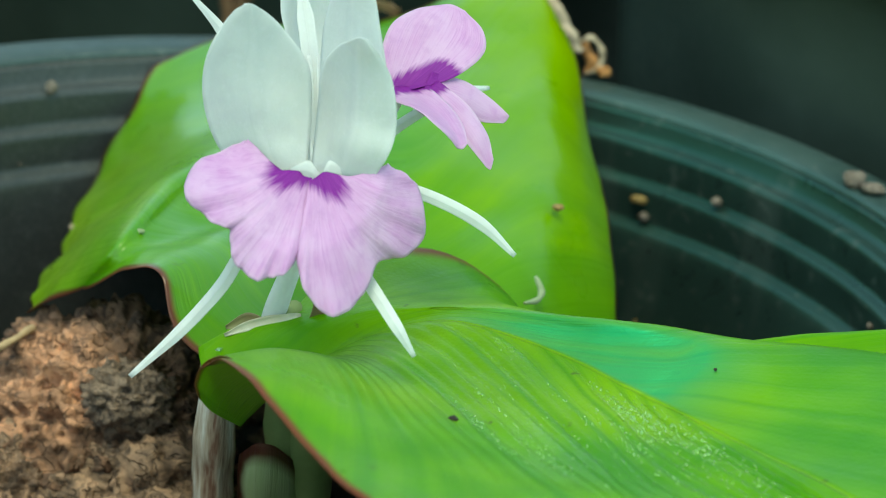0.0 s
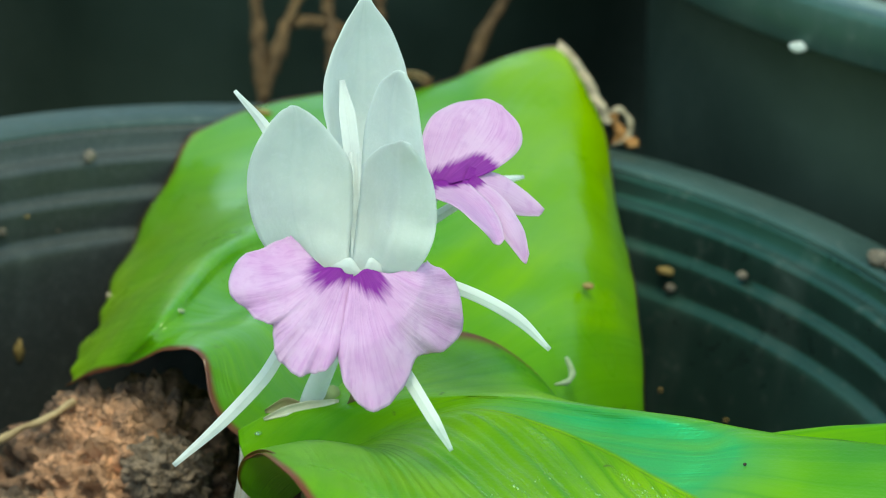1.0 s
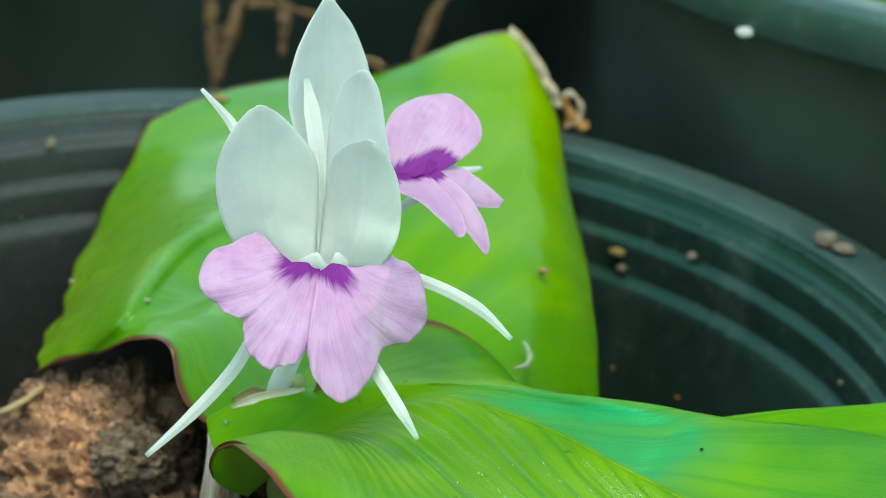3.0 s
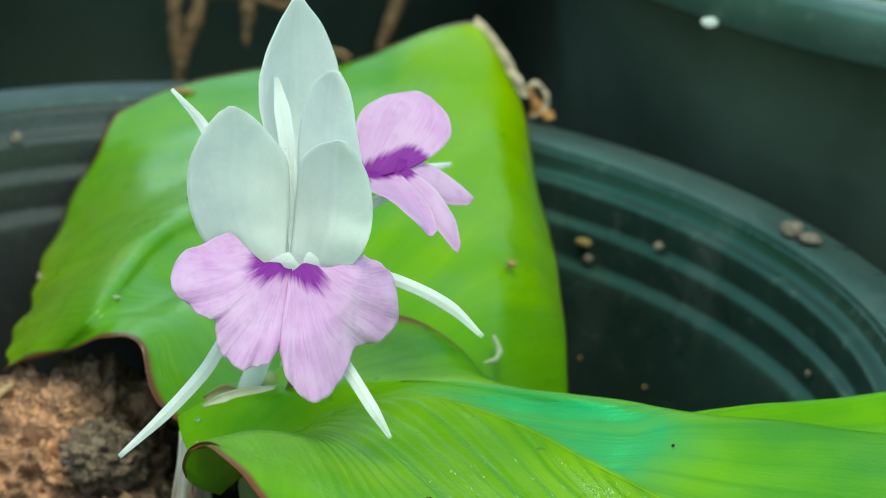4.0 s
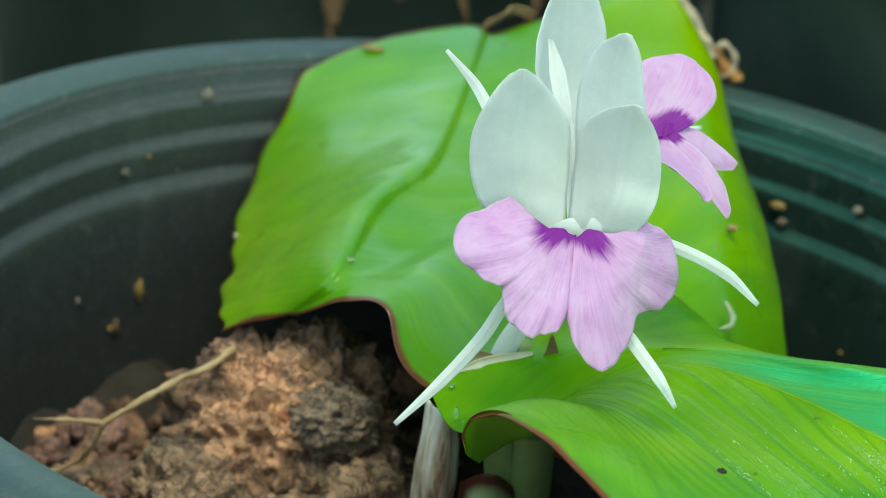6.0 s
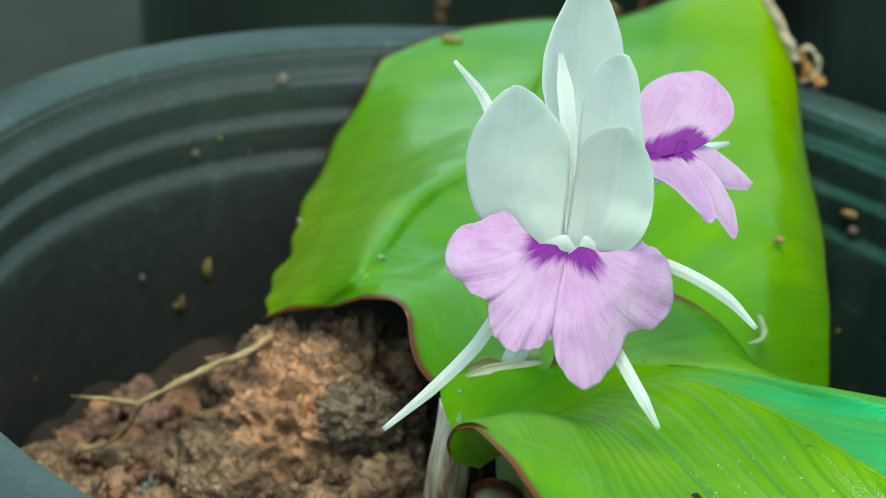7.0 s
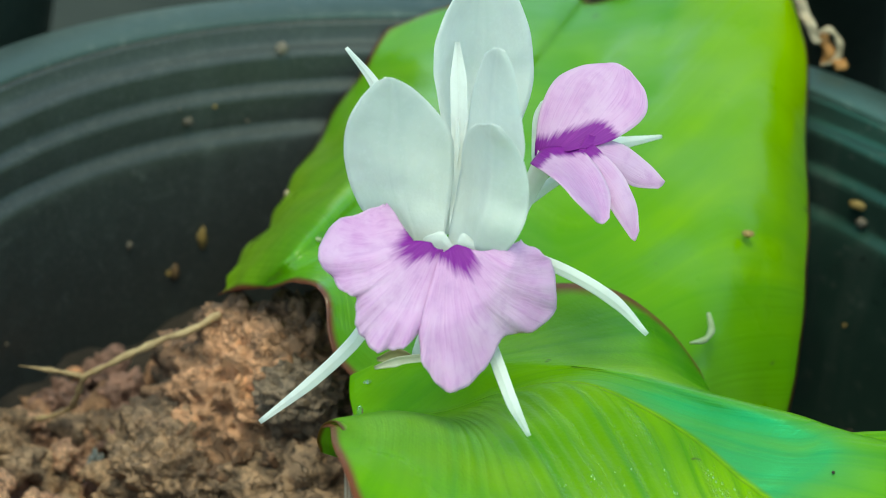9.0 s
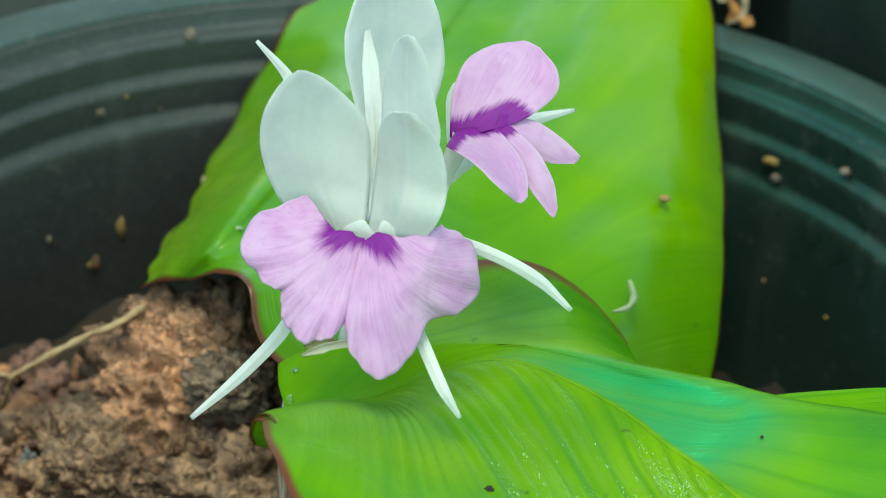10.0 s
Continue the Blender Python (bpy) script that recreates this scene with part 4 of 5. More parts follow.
for at, size, turned in (((-0.0140, -0.0418, 0.1926), (0.0006, 0.0006, 0.0011), 0.3), ((-0.0146, -0.0340, 0.1940), (0.0009, 0.0005, 0.0003), 0.8), ((-0.0128, -0.0440, 0.1915), (0.0004, 0.0004, 0.0008), 0.1)):
    tagged(part("water_drop", boulder(at, size, 4, 40 + turned, rough=0.08, pits=0.0, turn=turned), DROP), "clear water drop on the edge of the glossy leaf", "drop", group="drops on the leaf")
# its curled-under corner
edge = [(-0.0144, -0.0700, 0.2010), (-0.0151, -0.0705, 0.2036), (-0.0142, -0.0716, 0.2072), (-0.0120, -0.0744, 0.2102), (-0.0095, -0.0802, 0.2130), (-0.0063, -0.0860, 0.2136)]
curl_mid = [(-0.0128, -0.0590, 0.1935), (-0.0126, -0.0590, 0.1955), (-0.0112, -0.0600, 0.1985), (-0.0092, -0.0625, 0.2015), (-0.0068, -0.0665, 0.2045), (-0.0035, -0.0710, 0.2065)]
curl_low = [(-0.0092, -0.0462, 0.1855), (-0.0082, -0.0470, 0.1872), (-0.0070, -0.0485, 0.1892), (-0.0058, -0.0505, 0.1915), (-0.0044, -0.0530, 0.1940), (-0.0020, -0.0565, 0.1970)]
part("leaf_corner", sheet(loft([edge, curl_mid, curl_low], 25, 41), 0.0005, sides="l", up=(0, -1, 0.2)), LEAF_FOLD, plant, "curled-under pale green leaf corner with a red edge")

# sheaths at the foot
part("leaf_stalk", tube([(-0.0020, -0.0400, 0.1925), (0.0000, -0.0345, 0.1890), (0.0020, -0.0290, 0.1830), (0.0020, -0.0270, 0.1600), (-0.0020, -0.0300, 0.1330)], [0.0028, 0.0034, 0.0038, 0.0042, 0.005], 34, 16), STALK, plant, "thick green leaf stalk")
wrap = [[(-0.0195, -0.0310, 0.1900), (-0.0195, -0.0310, 0.1790), (-0.0188, -0.0300, 0.1650), (-0.0180, -0.0270, 0.1330)],
        [(-0.0170, -0.0365, 0.1905), (-0.0172, -0.0365, 0.1790), (-0.0165, -0.0350, 0.1650), (-0.0160, -0.0310, 0.1330)],
        [(-0.0130, -0.0375, 0.1910), (-0.0125, -0.0380, 0.1790), (-0.0120, -0.0365, 0.1650), (-0.0120, -0.0320, 0.1330)],
        [(-0.0095, -0.0340, 0.1900), (-0.0085, -0.0345, 0.1790), (-0.0080, -0.0330, 0.1650), (-0.0080, -0.0290, 0.1330)]]
part("sheath", sheet(ripple(loft(wrap, 25, 41) * np.array((0.65, 1, 1)) + np.array((-0.0058, 0.006, -0.0030)), 0.0010, 85), 0.0006, up=(0, -1, 0)), SHEATH, plant, "papery pale brown leaf sheath")
wrap = [[(-0.0100, -0.0360, 0.1745), (-0.0098, -0.0365, 0.1700), (-0.0095, -0.0350, 0.1600), (-0.0090, -0.0300, 0.1330)],
        [(-0.0065, -0.0405, 0.1790), (-0.0065, -0.0410, 0.1720), (-0.0062, -0.0390, 0.1610), (-0.0060, -0.0330, 0.1330)],
        [(-0.0025, -0.0405, 0.1785), (-0.0022, -0.0410, 0.1720), (-0.0022, -0.0390, 0.1610), (-0.0030, -0.0330, 0.1330)],
        [(0.0010, -0.0360, 0.1730), (0.0015, -0.0365, 0.1690), (0.0015, -0.0350, 0.1600), (0.0000, -0.0300, 0.1330)]]
part("sheath", sheet(ripple(loft(wrap, 25, 41) + np.array((-0.0006, 0.008, -0.003)), 0.0008, 150, 6.0), 0.0006, up=(0, -1, 0), sides="bl"), LEAF_BUD, plant, "pale green sheath with a dark red upper edge")
part("sheath", tube([(-0.0030, -0.0300, 0.2010), (-0.0040, -0.0260, 0.1900), (0.0000, -0.0240, 0.1600), (0.0020, -0.0220, 0.1320)], [0.002, 0.0035, 0.005, 0.006], 30, 18, 0.001, 9.0), STALK, plant, "short green stem base")
for pts, w, mm in (([(-0.0140, -0.0318, 0.1958), (-0.0102, -0.0322, 0.1980), (-0.0060, -0.0328, 0.1998), (-0.0010, -0.0338, 0.2018)], [0.0005, 0.0017, 0.0019, 0.0006], CREAM),
                   ([(-0.0140, -0.0300, 0.1965), (-0.0100, -0.0310, 0.1985), (-0.0060, -0.0320, 0.1985)], [0.0006, 0.0032, 0.001], RED_SHEATH),
                   ([(0.0010, -0.0340, 0.1970), (0.0020, -0.0350, 0.2020), (0.0016, -0.0355, 0.2065)], [0.001, 0.003, 0.0005], RED_SHEATH)):
    part("bract", sheet(strip(pts, w, 14, 7), 0.0004), mm, plant)


# ---- front flower ----
def white(flower, name, columns, nu=19, nv=31, label="", wave=0.0004, seed=0.0):
    return part(name, sheet(ripple(loft(columns, nu, nv), wave, 140, seed), 0.0004, up=(0, -1, 0.2)), WHITE, flower, label)


flower = part("flower", tube([(-0.0004, -0.0490, 0.2322), (-0.0002, -0.0495, 0.2305), (-0.0005, -0.0490, 0.2270), (-0.0030, -0.0375, 0.2120), (-0.0060, -0.0290, 0.1985), (-0.0066, -0.0262, 0.1860)], [0.0042, 0.0044, 0.0019, 0.0017, 0.0021, 0.0022], 40, 18), WHITE, plant, "open flower with white upright petals and a lilac lip")
white(flower, "petal", [
    [(-0.0074, -0.0505, 0.2318), (-0.0150, -0.0500, 0.2358), (-0.0183, -0.0520, 0.2452), (-0.0175, -0.0545, 0.2545), (-0.0143, -0.0545, 0.2605), (-0.0124, -0.0545, 0.2622)],
    [(-0.0045, -0.0515, 0.2312), (-0.0085, -0.0505, 0.2386), (-0.0105, -0.0510, 0.2475), (-0.0110, -0.0515, 0.2548), (-0.0115, -0.0535, 0.2607), (-0.0118, -0.0545, 0.2624)],
    [(-0.0009, -0.0525, 0.2315), (-0.0010, -0.0484, 0.2382), (-0.0012, -0.0468, 0.2450), (-0.0026, -0.0471, 0.2517), (-0.0076, -0.0505, 0.2587), (-0.0110, -0.0540, 0.2621)]], 23, 35, "broad white upright petal")
white(flower, "petal", [
    [(-0.0002, -0.0525, 0.2315), (-0.0003, -0.0485, 0.2382), (-0.0002, -0.0462, 0.2440), (0.0001, -0.0470, 0.2504), (0.0022, -0.0525, 0.2556), (0.0050, -0.0595, 0.2596)],
    [(0.0045, -0.0545, 0.2318), (0.0060, -0.0568, 0.2405), (0.0063, -0.0560, 0.2468), (0.0062, -0.0565, 0.2535), (0.0062, -0.0592, 0.2584), (0.0062, -0.0608, 0.2604)],
    [(0.0088, -0.0560, 0.2336), (0.0122, -0.0578, 0.2405), (0.0130, -0.0570, 0.2455), (0.0120, -0.0575, 0.2520), (0.0097, -0.0590, 0.2568), (0.0076, -0.0603, 0.2599)]], 23, 35, "broad white upright petal", seed=5.0)
white(flower, "petal", [
    [(0.0010, -0.0480, 0.2380), (-0.0004, -0.0420, 0.2488), (-0.0004, -0.0405, 0.2560), (0.0011, -0.0430, 0.2632), (0.0036, -0.0500, 0.2683)],
    [(0.0040, -0.0510, 0.2390), (0.0045, -0.0485, 0.2506), (0.0045, -0.0480, 0.2585), (0.0045, -0.0495, 0.2657), (0.0045, -0.0512, 0.2689)],
    [(0.0070, -0.0530, 0.2400), (0.0105, -0.0510, 0.2500), (0.0092, -0.0505, 0.2580), (0.0077, -0.0508, 0.2646), (0.0056, -0.0510, 0.2686)]], 19, 31, "white upright petal", seed=8.0)
white(flower, "petal", [
    [(-0.0020, -0.0400, 0.2400), (-0.0070, -0.0370, 0.2530), (-0.0079, -0.0360, 0.2615), (-0.0064, -0.0330, 0.2690), (-0.0038, -0.0300, 0.2737)],
    [(0.0000, -0.0330, 0.2385), (-0.0045, -0.0285, 0.2505), (-0.0050, -0.0270, 0.2590), (-0.0044, -0.0275, 0.2675), (-0.0033, -0.0290, 0.2741)],
    [(0.0020, -0.0320, 0.2380), (0.0010, -0.0250, 0.2495), (0.0003, -0.0240, 0.2580), (-0.0015, -0.0255, 0.2672), (-0.0029, -0.0285, 0.2741)],
    [(0.0040, -0.0290, 0.2370), (0.0064, -0.0210, 0.2482), (0.0056, -0.0200, 0.2567), (0.0024, -0.0220, 0.2660), (-0.0022, -0.0275, 0.2734)]], 21, 35, "tall pointed white petal", seed=11.0)
part("anther_crest", sheet(strip([(0.0008, -0.0495, 0.2345), (-0.0006, -0.0440, 0.2430), (-0.0032, -0.0365, 0.2530), (-0.0054, -0.0305, 0.2596)], [0.0024, 0.0025, 0.0028, 0.0028, 0.0008], 30, 11, 0.2), 0.0004), WHITE, flower, "slender white anther crest")
part("throat_scale", sheet(loft([[(-0.0034, -0.0556, 0.2322), (-0.0020, -0.0562, 0.2316), (0.0000, -0.0566, 0.2313), (0.0018, -0.0566, 0.2313), (0.0030, -0.0566, 0.2313), (0.0044, -0.0564, 0.2315), (0.0056, -0.0560, 0.2318)],
                                 [(-0.0036, -0.0553, 0.2342), (-0.0022, -0.0559, 0.2346), (-0.0001, -0.0563, 0.2346), (0.0018, -0.0564, 0.2340), (0.0031, -0.0563, 0.2343), (0.0044, -0.0561, 0.2343), (0.0058, -0.0557, 0.2338)],
                                 [(-0.0036, -0.0550, 0.2354), (-0.0023, -0.0555, 0.2366), (-0.0003, -0.0559, 0.2376), (0.0016, -0.0561, 0.2357), (0.0027, -0.0559, 0.2379), (0.0043, -0.0557, 0.2372), (0.0057, -0.0554, 0.2352)]], 11, 49), 0.0007, up=(0, -1, 0.2)), WHITE, flower, "small white notched scale in the throat")
for pts in ([(-0.0010, -0.0488, 0.2335), (-0.0014, -0.0455, 0.2390), (-0.0016, -0.0428, 0.2455), (-0.0026, -0.0395, 0.2500)], [(0.0014, -0.0490, 0.2335), (0.0004, -0.0458, 0.2392), (-0.0002, -0.0432, 0.2450), (-0.0010, -0.0395, 0.2500)]):
    part("filament", sheet(strip(pts, [0.0011, 0.0009, 0.0008, 0.0006], 24, 7, 0.2), 0.0004), WHITE, flower, "thin white filament in the throat")
for pts, w in (([(-0.0020, -0.0520, 0.2290), (-0.0092, -0.0575, 0.2226), (-0.0130, -0.0591, 0.2158), (-0.0188, -0.0618, 0.2087), (-0.0261, -0.0653, 0.2015)], [0.0018, 0.0022, 0.0023, 0.0020, 0.0008]),
               ([(0.0030, -0.0500, 0.2260), (0.0081, -0.0560, 0.2215), (0.0122, -0.0631, 0.2188), (0.0159, -0.0690, 0.2161), (0.0192, -0.0701, 0.2116)], [0.0018, 0.0021, 0.0022, 0.0020, 0.0007]),
               ([(0.0020, -0.0500, 0.2340), (0.0066, -0.0498, 0.2338), (0.0184, -0.0497, 0.2315), (0.0276, -0.0497, 0.2276), (0.0340, -0.0498, 0.2224)], [0.0016, 0.0019, 0.0021, 0.0021, 0.0008]),
               ([(-0.0080, -0.0420, 0.2400), (-0.0125, -0.0405, 0.2455), (-0.0146, -0.0394, 0.2485), (-0.0177, -0.0360, 0.2522), (-0.0230, -0.0354, 0.2574)], [0.0018, 0.0021, 0.0022, 0.0018, 0.0006])):
    part("sepal", sheet(strip(pts, w, 30, 11, -0.05), 0.0006), WHITE, flower, "narrow white sepal")


LIP_O = (0.0002, 0.2385)


def lip_y(x, z):
    """The curved surface of the lip: hollow at the throat, its upper ends bent back and forward."""
    dx, dz = x - LIP_O[0], z - LIP_O[1]
    r, deg = math.hypot(dx, dz), math.degrees(math.atan2(dx, -dz))
    y = -0.0655 + 0.36 * x + 0.626 * (z - 0.23) + 28 * x * x
    y += 0.0036 * max(0.0, 1 - max(0.0, r - 0.004) / 0.008)
    y += 0.008 * min(1.0, max(0.0, -deg - 70) / 20) - 0.004 * min(1.0, max(0.0, deg - 40) / 30) * min(1.0, r / 0.02)
    return y


def lip_half(flower, angles, inner, reach, origin, spot, seed):
    """Half of a lip: a fan round the throat, whose rim has two rounded lobes. Angles in degrees from straight down, positive to +x."""
    nu, nv = 61, 33
    th = np.radians(np.linspace(angles[0], angles[-1], nu))
    r0 = through_points([(r, 0, 0) for r in inner], nu)[:, 0]
    r1 = through_points([(r, 0, 0) for r in reach], nu)[:, 0]
    far_end = abs(angles[0]) > abs(angles[1])
    gap = np.degrees(np.abs(th - math.radians(angles[0] if far_end else angles[1])))
    close = np.sqrt(np.clip(gap / 5, 0.01, 1))
    r0, r1 = (r0 + r1) / 2 - (r1 - r0) / 2 * close, (r0 + r1) / 2 + (r1 - r0) / 2 * close
    grid = np.zeros((nv, nu, 3))
    blot = np.zeros((nv, nu))
    for j in range(nv):
        s = j / (nv - 1)
        for i in range(nu):
            edge_wave = 1 + 0.004 * math.sin(31 * th[i] + seed) + 0.002 * math.sin(67 * th[i])
            r = r0[i] + (r1[i] * edge_wave - r0[i]) * s
            x = origin[0] + r * math.sin(th[i])
            z = origin[1] - r * math.cos(th[i])
            ruffle = 0.0006 * s**3 * math.sin(9 * th[i] + seed) + 0.0006 * s**4 * math.sin(23 * th[i] + 2 * seed) + 0.0003 * s**6 * math.sin(57 * th[i] + seed)
            grid[j, i] = (x, lip_y(x, z) + spot[1] + ruffle - 0.0006 * math.sin(math.pi * s), z)
            deg = math.degrees(th[i])
            stain = np.interp(deg, [-90, -82, -77, -69, -46, -32, -5, 12, 30, 42, 51, 59, 68], [0.003, 0.0055, 0.0074, 0.0077, 0.0067, 0.0047, 0.0041, 0.0045, 0.0063, 0.0079, 0.0083, 0.0076, 0.003])
            blot[j, i] = 1.0 - 0.5 * r / (0.94 * stain)
    return part("lip_lobe", sheet(ripple(grid, 0.0003, 200, seed), 0.0004, sides="t", up=(0, -1, 0.3), blotch=blot), LILAC, flower, "lilac lip lobe, violet at the throat")


lip_half(flower, (-92, 3), [0.0104, 0.0083, 0.0062, 0.0046, 0.0036, 0.0030, 0.0027, 0.0027, 0.0028, 0.0028, 0.0028, 0.0028, 0.0028], [0.0118, 0.0160, 0.0204, 0.0203, 0.0178, 0.0153, 0.0163, 0.0176, 0.0175, 0.0168, 0.0155, 0.0136, 0.0100], LIP_O, (-55, 0.0), 1.0)
lip_half(flower, (-4, 87), [0.0029, 0.0029, 0.0028, 0.0027, 0.0026, 0.0026, 0.0027, 0.0032, 0.0046, 0.0066, 0.0085, 0.0112], [0.0128, 0.0176, 0.0210, 0.0219, 0.0212, 0.0192, 0.0214, 0.0227, 0.0212, 0.0187, 0.0160, 0.0124], LIP_O, (55, -0.0006), 2.0)

# ---- rear flower ----
flower2 = part("flower", tube([(0.0115, -0.0270, 0.2405), (0.0080, -0.0260, 0.2300), (0.0030, -0.0240, 0.2120), (-0.0010, -0.0230, 0.1880)], [0.0020, 0.0015, 0.0016, 0.002], 34, 12), WHITE, plant, "second flower turned aside, lilac with a violet throat")


def lobe(columns, seed, violet, label="lilac lip lobe"):
    g = ripple(loft(columns, 27, 35), 0.0003, 180, seed)
    # violet along the throat, from its lower corner to the fork of the lobes
    a, b = np.array((0.0090, -0.0310, 0.2405)), np.array((0.0190, -0.0268, 0.2445))
    along = np.clip((g - a) @ (b - a) / ((b - a) @ (b - a)), 0, 1)
    away = np.linalg.norm(g - a - along[..., None] * (b - a), axis=2)
    return part("lip_lobe", sheet(g, 0.0004, sides="lrt", up=(0.2, -1, 0.3), blotch=np.maximum(violet - 0.5 * away / 0.0040, 0.85 - 3.2 * np.linspace(0, 1, g.shape[0])[:, None] + 0 * away)), LILAC, flower2, label)



lobe([[(0.0092, -0.0275, 0.2400), (0.0086, -0.0235, 0.2462), (0.0100, -0.0190, 0.2506), (0.0135, -0.0165, 0.2527), (0.0170, -0.0155, 0.2535)],
      [(0.0118, -0.0282, 0.2410), (0.0148, -0.0235, 0.2458), (0.0172, -0.0190, 0.2505), (0.0188, -0.0165, 0.2528), (0.0196, -0.0152, 0.2539)],
      [(0.0150, -0.0290, 0.2425), (0.0215, -0.0255, 0.2443), (0.0260, -0.0210, 0.2473), (0.0256, -0.0180, 0.2505), (0.0222, -0.0157, 0.2532)]], 1.0, 1.0, "large rounded lilac lip lobe, violet at the throat")
lobe([[(0.0164, -0.0290, 0.2421), (0.0222, -0.0282, 0.2397), (0.0263, -0.0270, 0.2373), (0.0305, -0.0250, 0.2367)],
      [(0.0169, -0.0276, 0.2437), (0.0230, -0.0262, 0.2414), (0.0273, -0.0250, 0.2390), (0.0310, -0.0243, 0.2370)],
      [(0.0175, -0.0262, 0.2451), (0.0234, -0.0236, 0.2430), (0.0281, -0.0233, 0.2402), (0.0314, -0.0240, 0.2378)]], 2.0, 0.68)
lobe([[(0.0144, -0.0285, 0.2415), (0.0208, -0.0330, 0.2386), (0.0251, -0.0365, 0.2358), (0.0282, -0.0374, 0.2328)],
      [(0.0171, -0.0278, 0.2428), (0.0228, -0.0314, 0.2400), (0.0265, -0.0350, 0.2368), (0.0289, -0.0370, 0.2324)],
      [(0.0188, -0.0270, 0.2438), (0.0244, -0.0298, 0.2407), (0.0279, -0.0332, 0.2369), (0.0292, -0.0364, 0.2340)]], 3.0, 0.66)
lobe([[(0.0097, -0.0360, 0.2426), (0.0156, -0.0438, 0.2439), (0.0205, -0.0465, 0.2415), (0.0230, -0.0440, 0.2379)],
      [(0.0110, -0.0285, 0.2423), (0.0168, -0.0338, 0.2415), (0.0210, -0.0390, 0.2397), (0.0239, -0.0435, 0.2379)],
      [(0.0165, -0.0272, 0.2432), (0.0209, -0.0312, 0.2412), (0.0236, -0.0360, 0.2395), (0.0246, -0.0425, 0.2386)]], 4.0, 0.66)
for pts, w in (([(0.0150, -0.0190, 0.2400), (0.0185, -0.0140, 0.2375), (0.0279, -0.0009, 0.2351)], [0.002, 0.0028, 0.0024, 0.0006]),
               ([(0.0180, -0.0220, 0.2378), (0.0122, -0.0220, 0.2330), (0.0083, -0.0220, 0.2288), (0.0050, -0.0220, 0.2262)], [0.0018, 0.0020, 0.0020, 0.0014])):
    part("sepal", sheet(strip(pts, w, 24, 9, -0.12), 0.0005), WHITE, flower2, "narrow white sepal")
white(flower2, "petal", [
    [(0.0088, -0.0240, 0.2330), (0.0080, -0.0230, 0.2390), (0.0074, -0.0215, 0.2440), (0.0082, -0.0205, 0.2468)],
    [(0.0096, -0.0240, 0.2330), (0.0092, -0.0232, 0.2390), (0.0088, -0.0215, 0.2445), (0.0090, -0.0203, 0.2473)],
    [(0.0104, -0.0240, 0.2330), (0.0105, -0.0232, 0.2390), (0.0102, -0.0216, 0.2440), (0.0098, -0.0205, 0.2468)]], 11, 21, "white upright petal", seed=20.0)

# ---- dry bits and roots ----
root = part("root", tube([(-0.0540, 0.0120, 0.1750), (-0.0583, 0.0068, 0.1732), (-0.0634, 0.0058, 0.1707), (-0.0690, 0.0042, 0.1672), (-0.0745, 0.0024, 0.1638), (-0.0774, 0.0012, 0.1617), (-0.0795, 0.0030, 0.1560), (-0.0822, 0.0068, 0.1502), (-0.0898, 0.0080, 0.1452), (-0.0985, 0.0085, 0.1438)], [0.0008, 0.0007, 0.0007, 0.0006, 0.0006, 0.0005, 0.0004], 80, 9, 0.0006), ROOT)
tagged(root, "thin pale dry forked root between rock and pot wall", "root")
part("root_branch", tube([(-0.0774, 0.0012, 0.1617), (-0.0815, 0.0016, 0.1616), (-0.0850, 0.0018, 0.1614), (-0.0912, 0.0019, 0.1610)], [0.0005, 0.0005, 0.0004, 0.0003], 24, 8, 0.0003), ROOT, root)
tagged(part("root", tube([(-0.0560, 0.0170, 0.1640), (-0.0608, 0.0175, 0.1620), (-0.0634, 0.0178, 0.1590), (-0.0653, 0.0180, 0.1543), (-0.0683, 0.0180, 0.1495), (-0.0708, 0.0180, 0.1440), (-0.0720, 0.0175, 0.1370)], [0.0006, 0.0007, 0.0006, 0.0007, 0.0005], 50, 9, 0.0008, 4.0), ROOT_GREY), "grey fuzzy root hanging down beside the rock", "root")

dry = thing("dried_leaf_tip", "curled dry brown leaf tip caught on the pot rim", "dry leaf")
part("crumpled_blade", sheet(ripple(loft([[(0.0370, 0.1275, 0.2205), (0.0425, 0.1250, 0.2160), (0.0465, 0.1225, 0.2105), (0.0500, 0.1215, 0.2055)],
                                          [(0.0378, 0.1285, 0.2225), (0.0436, 0.1260, 0.2176), (0.0480, 0.1238, 0.2118), (0.0514, 0.1222, 0.2060)]], 13, 31) + np.array((-0.0016, 0.0, 0.0006)), 0.002, 220), 0.0006), TIP, dry)
part("curl", tube([(0.0480, 0.1220, 0.2085), (0.0515, 0.1215, 0.2098), (0.0540, 0.1212, 0.2070), (0.0535, 0.1210, 0.2035), (0.0505, 0.1210, 0.2015)], [0.0004, 0.0007, 0.0006, 0.0006, 0.0004], 34, 8, 0.0006), TIP, dry)
part("curl", tube([(0.0500, 0.1240, 0.2080), (0.0520, 0.1220, 0.2040), (0.0510, 0.1215, 0.2015)], [0.0009, 0.0014, 0.0008], 20, 8, 0.0010), ORANGE, dry)
part("crumb", boulder((0.0548, 0.1206, 0.2028), (0.0019, 0.0016, 0.0017), 3, 8.0, rough=0.45), ORANGE, dry)
tagged(part("petal_scrap", tube([(0.0402, 0.0118, 0.1948), (0.0414, 0.0085, 0.1936), (0.0408, 0.0050, 0.1930), (0.0382, 0.0022, 0.1932)], [0.0003, 0.0006, 0.0006, 0.0003], 24, 9, 0.0003), PALE_SCRAP), "small curled whitish scrap lying on the green leaf", "plant scrap")
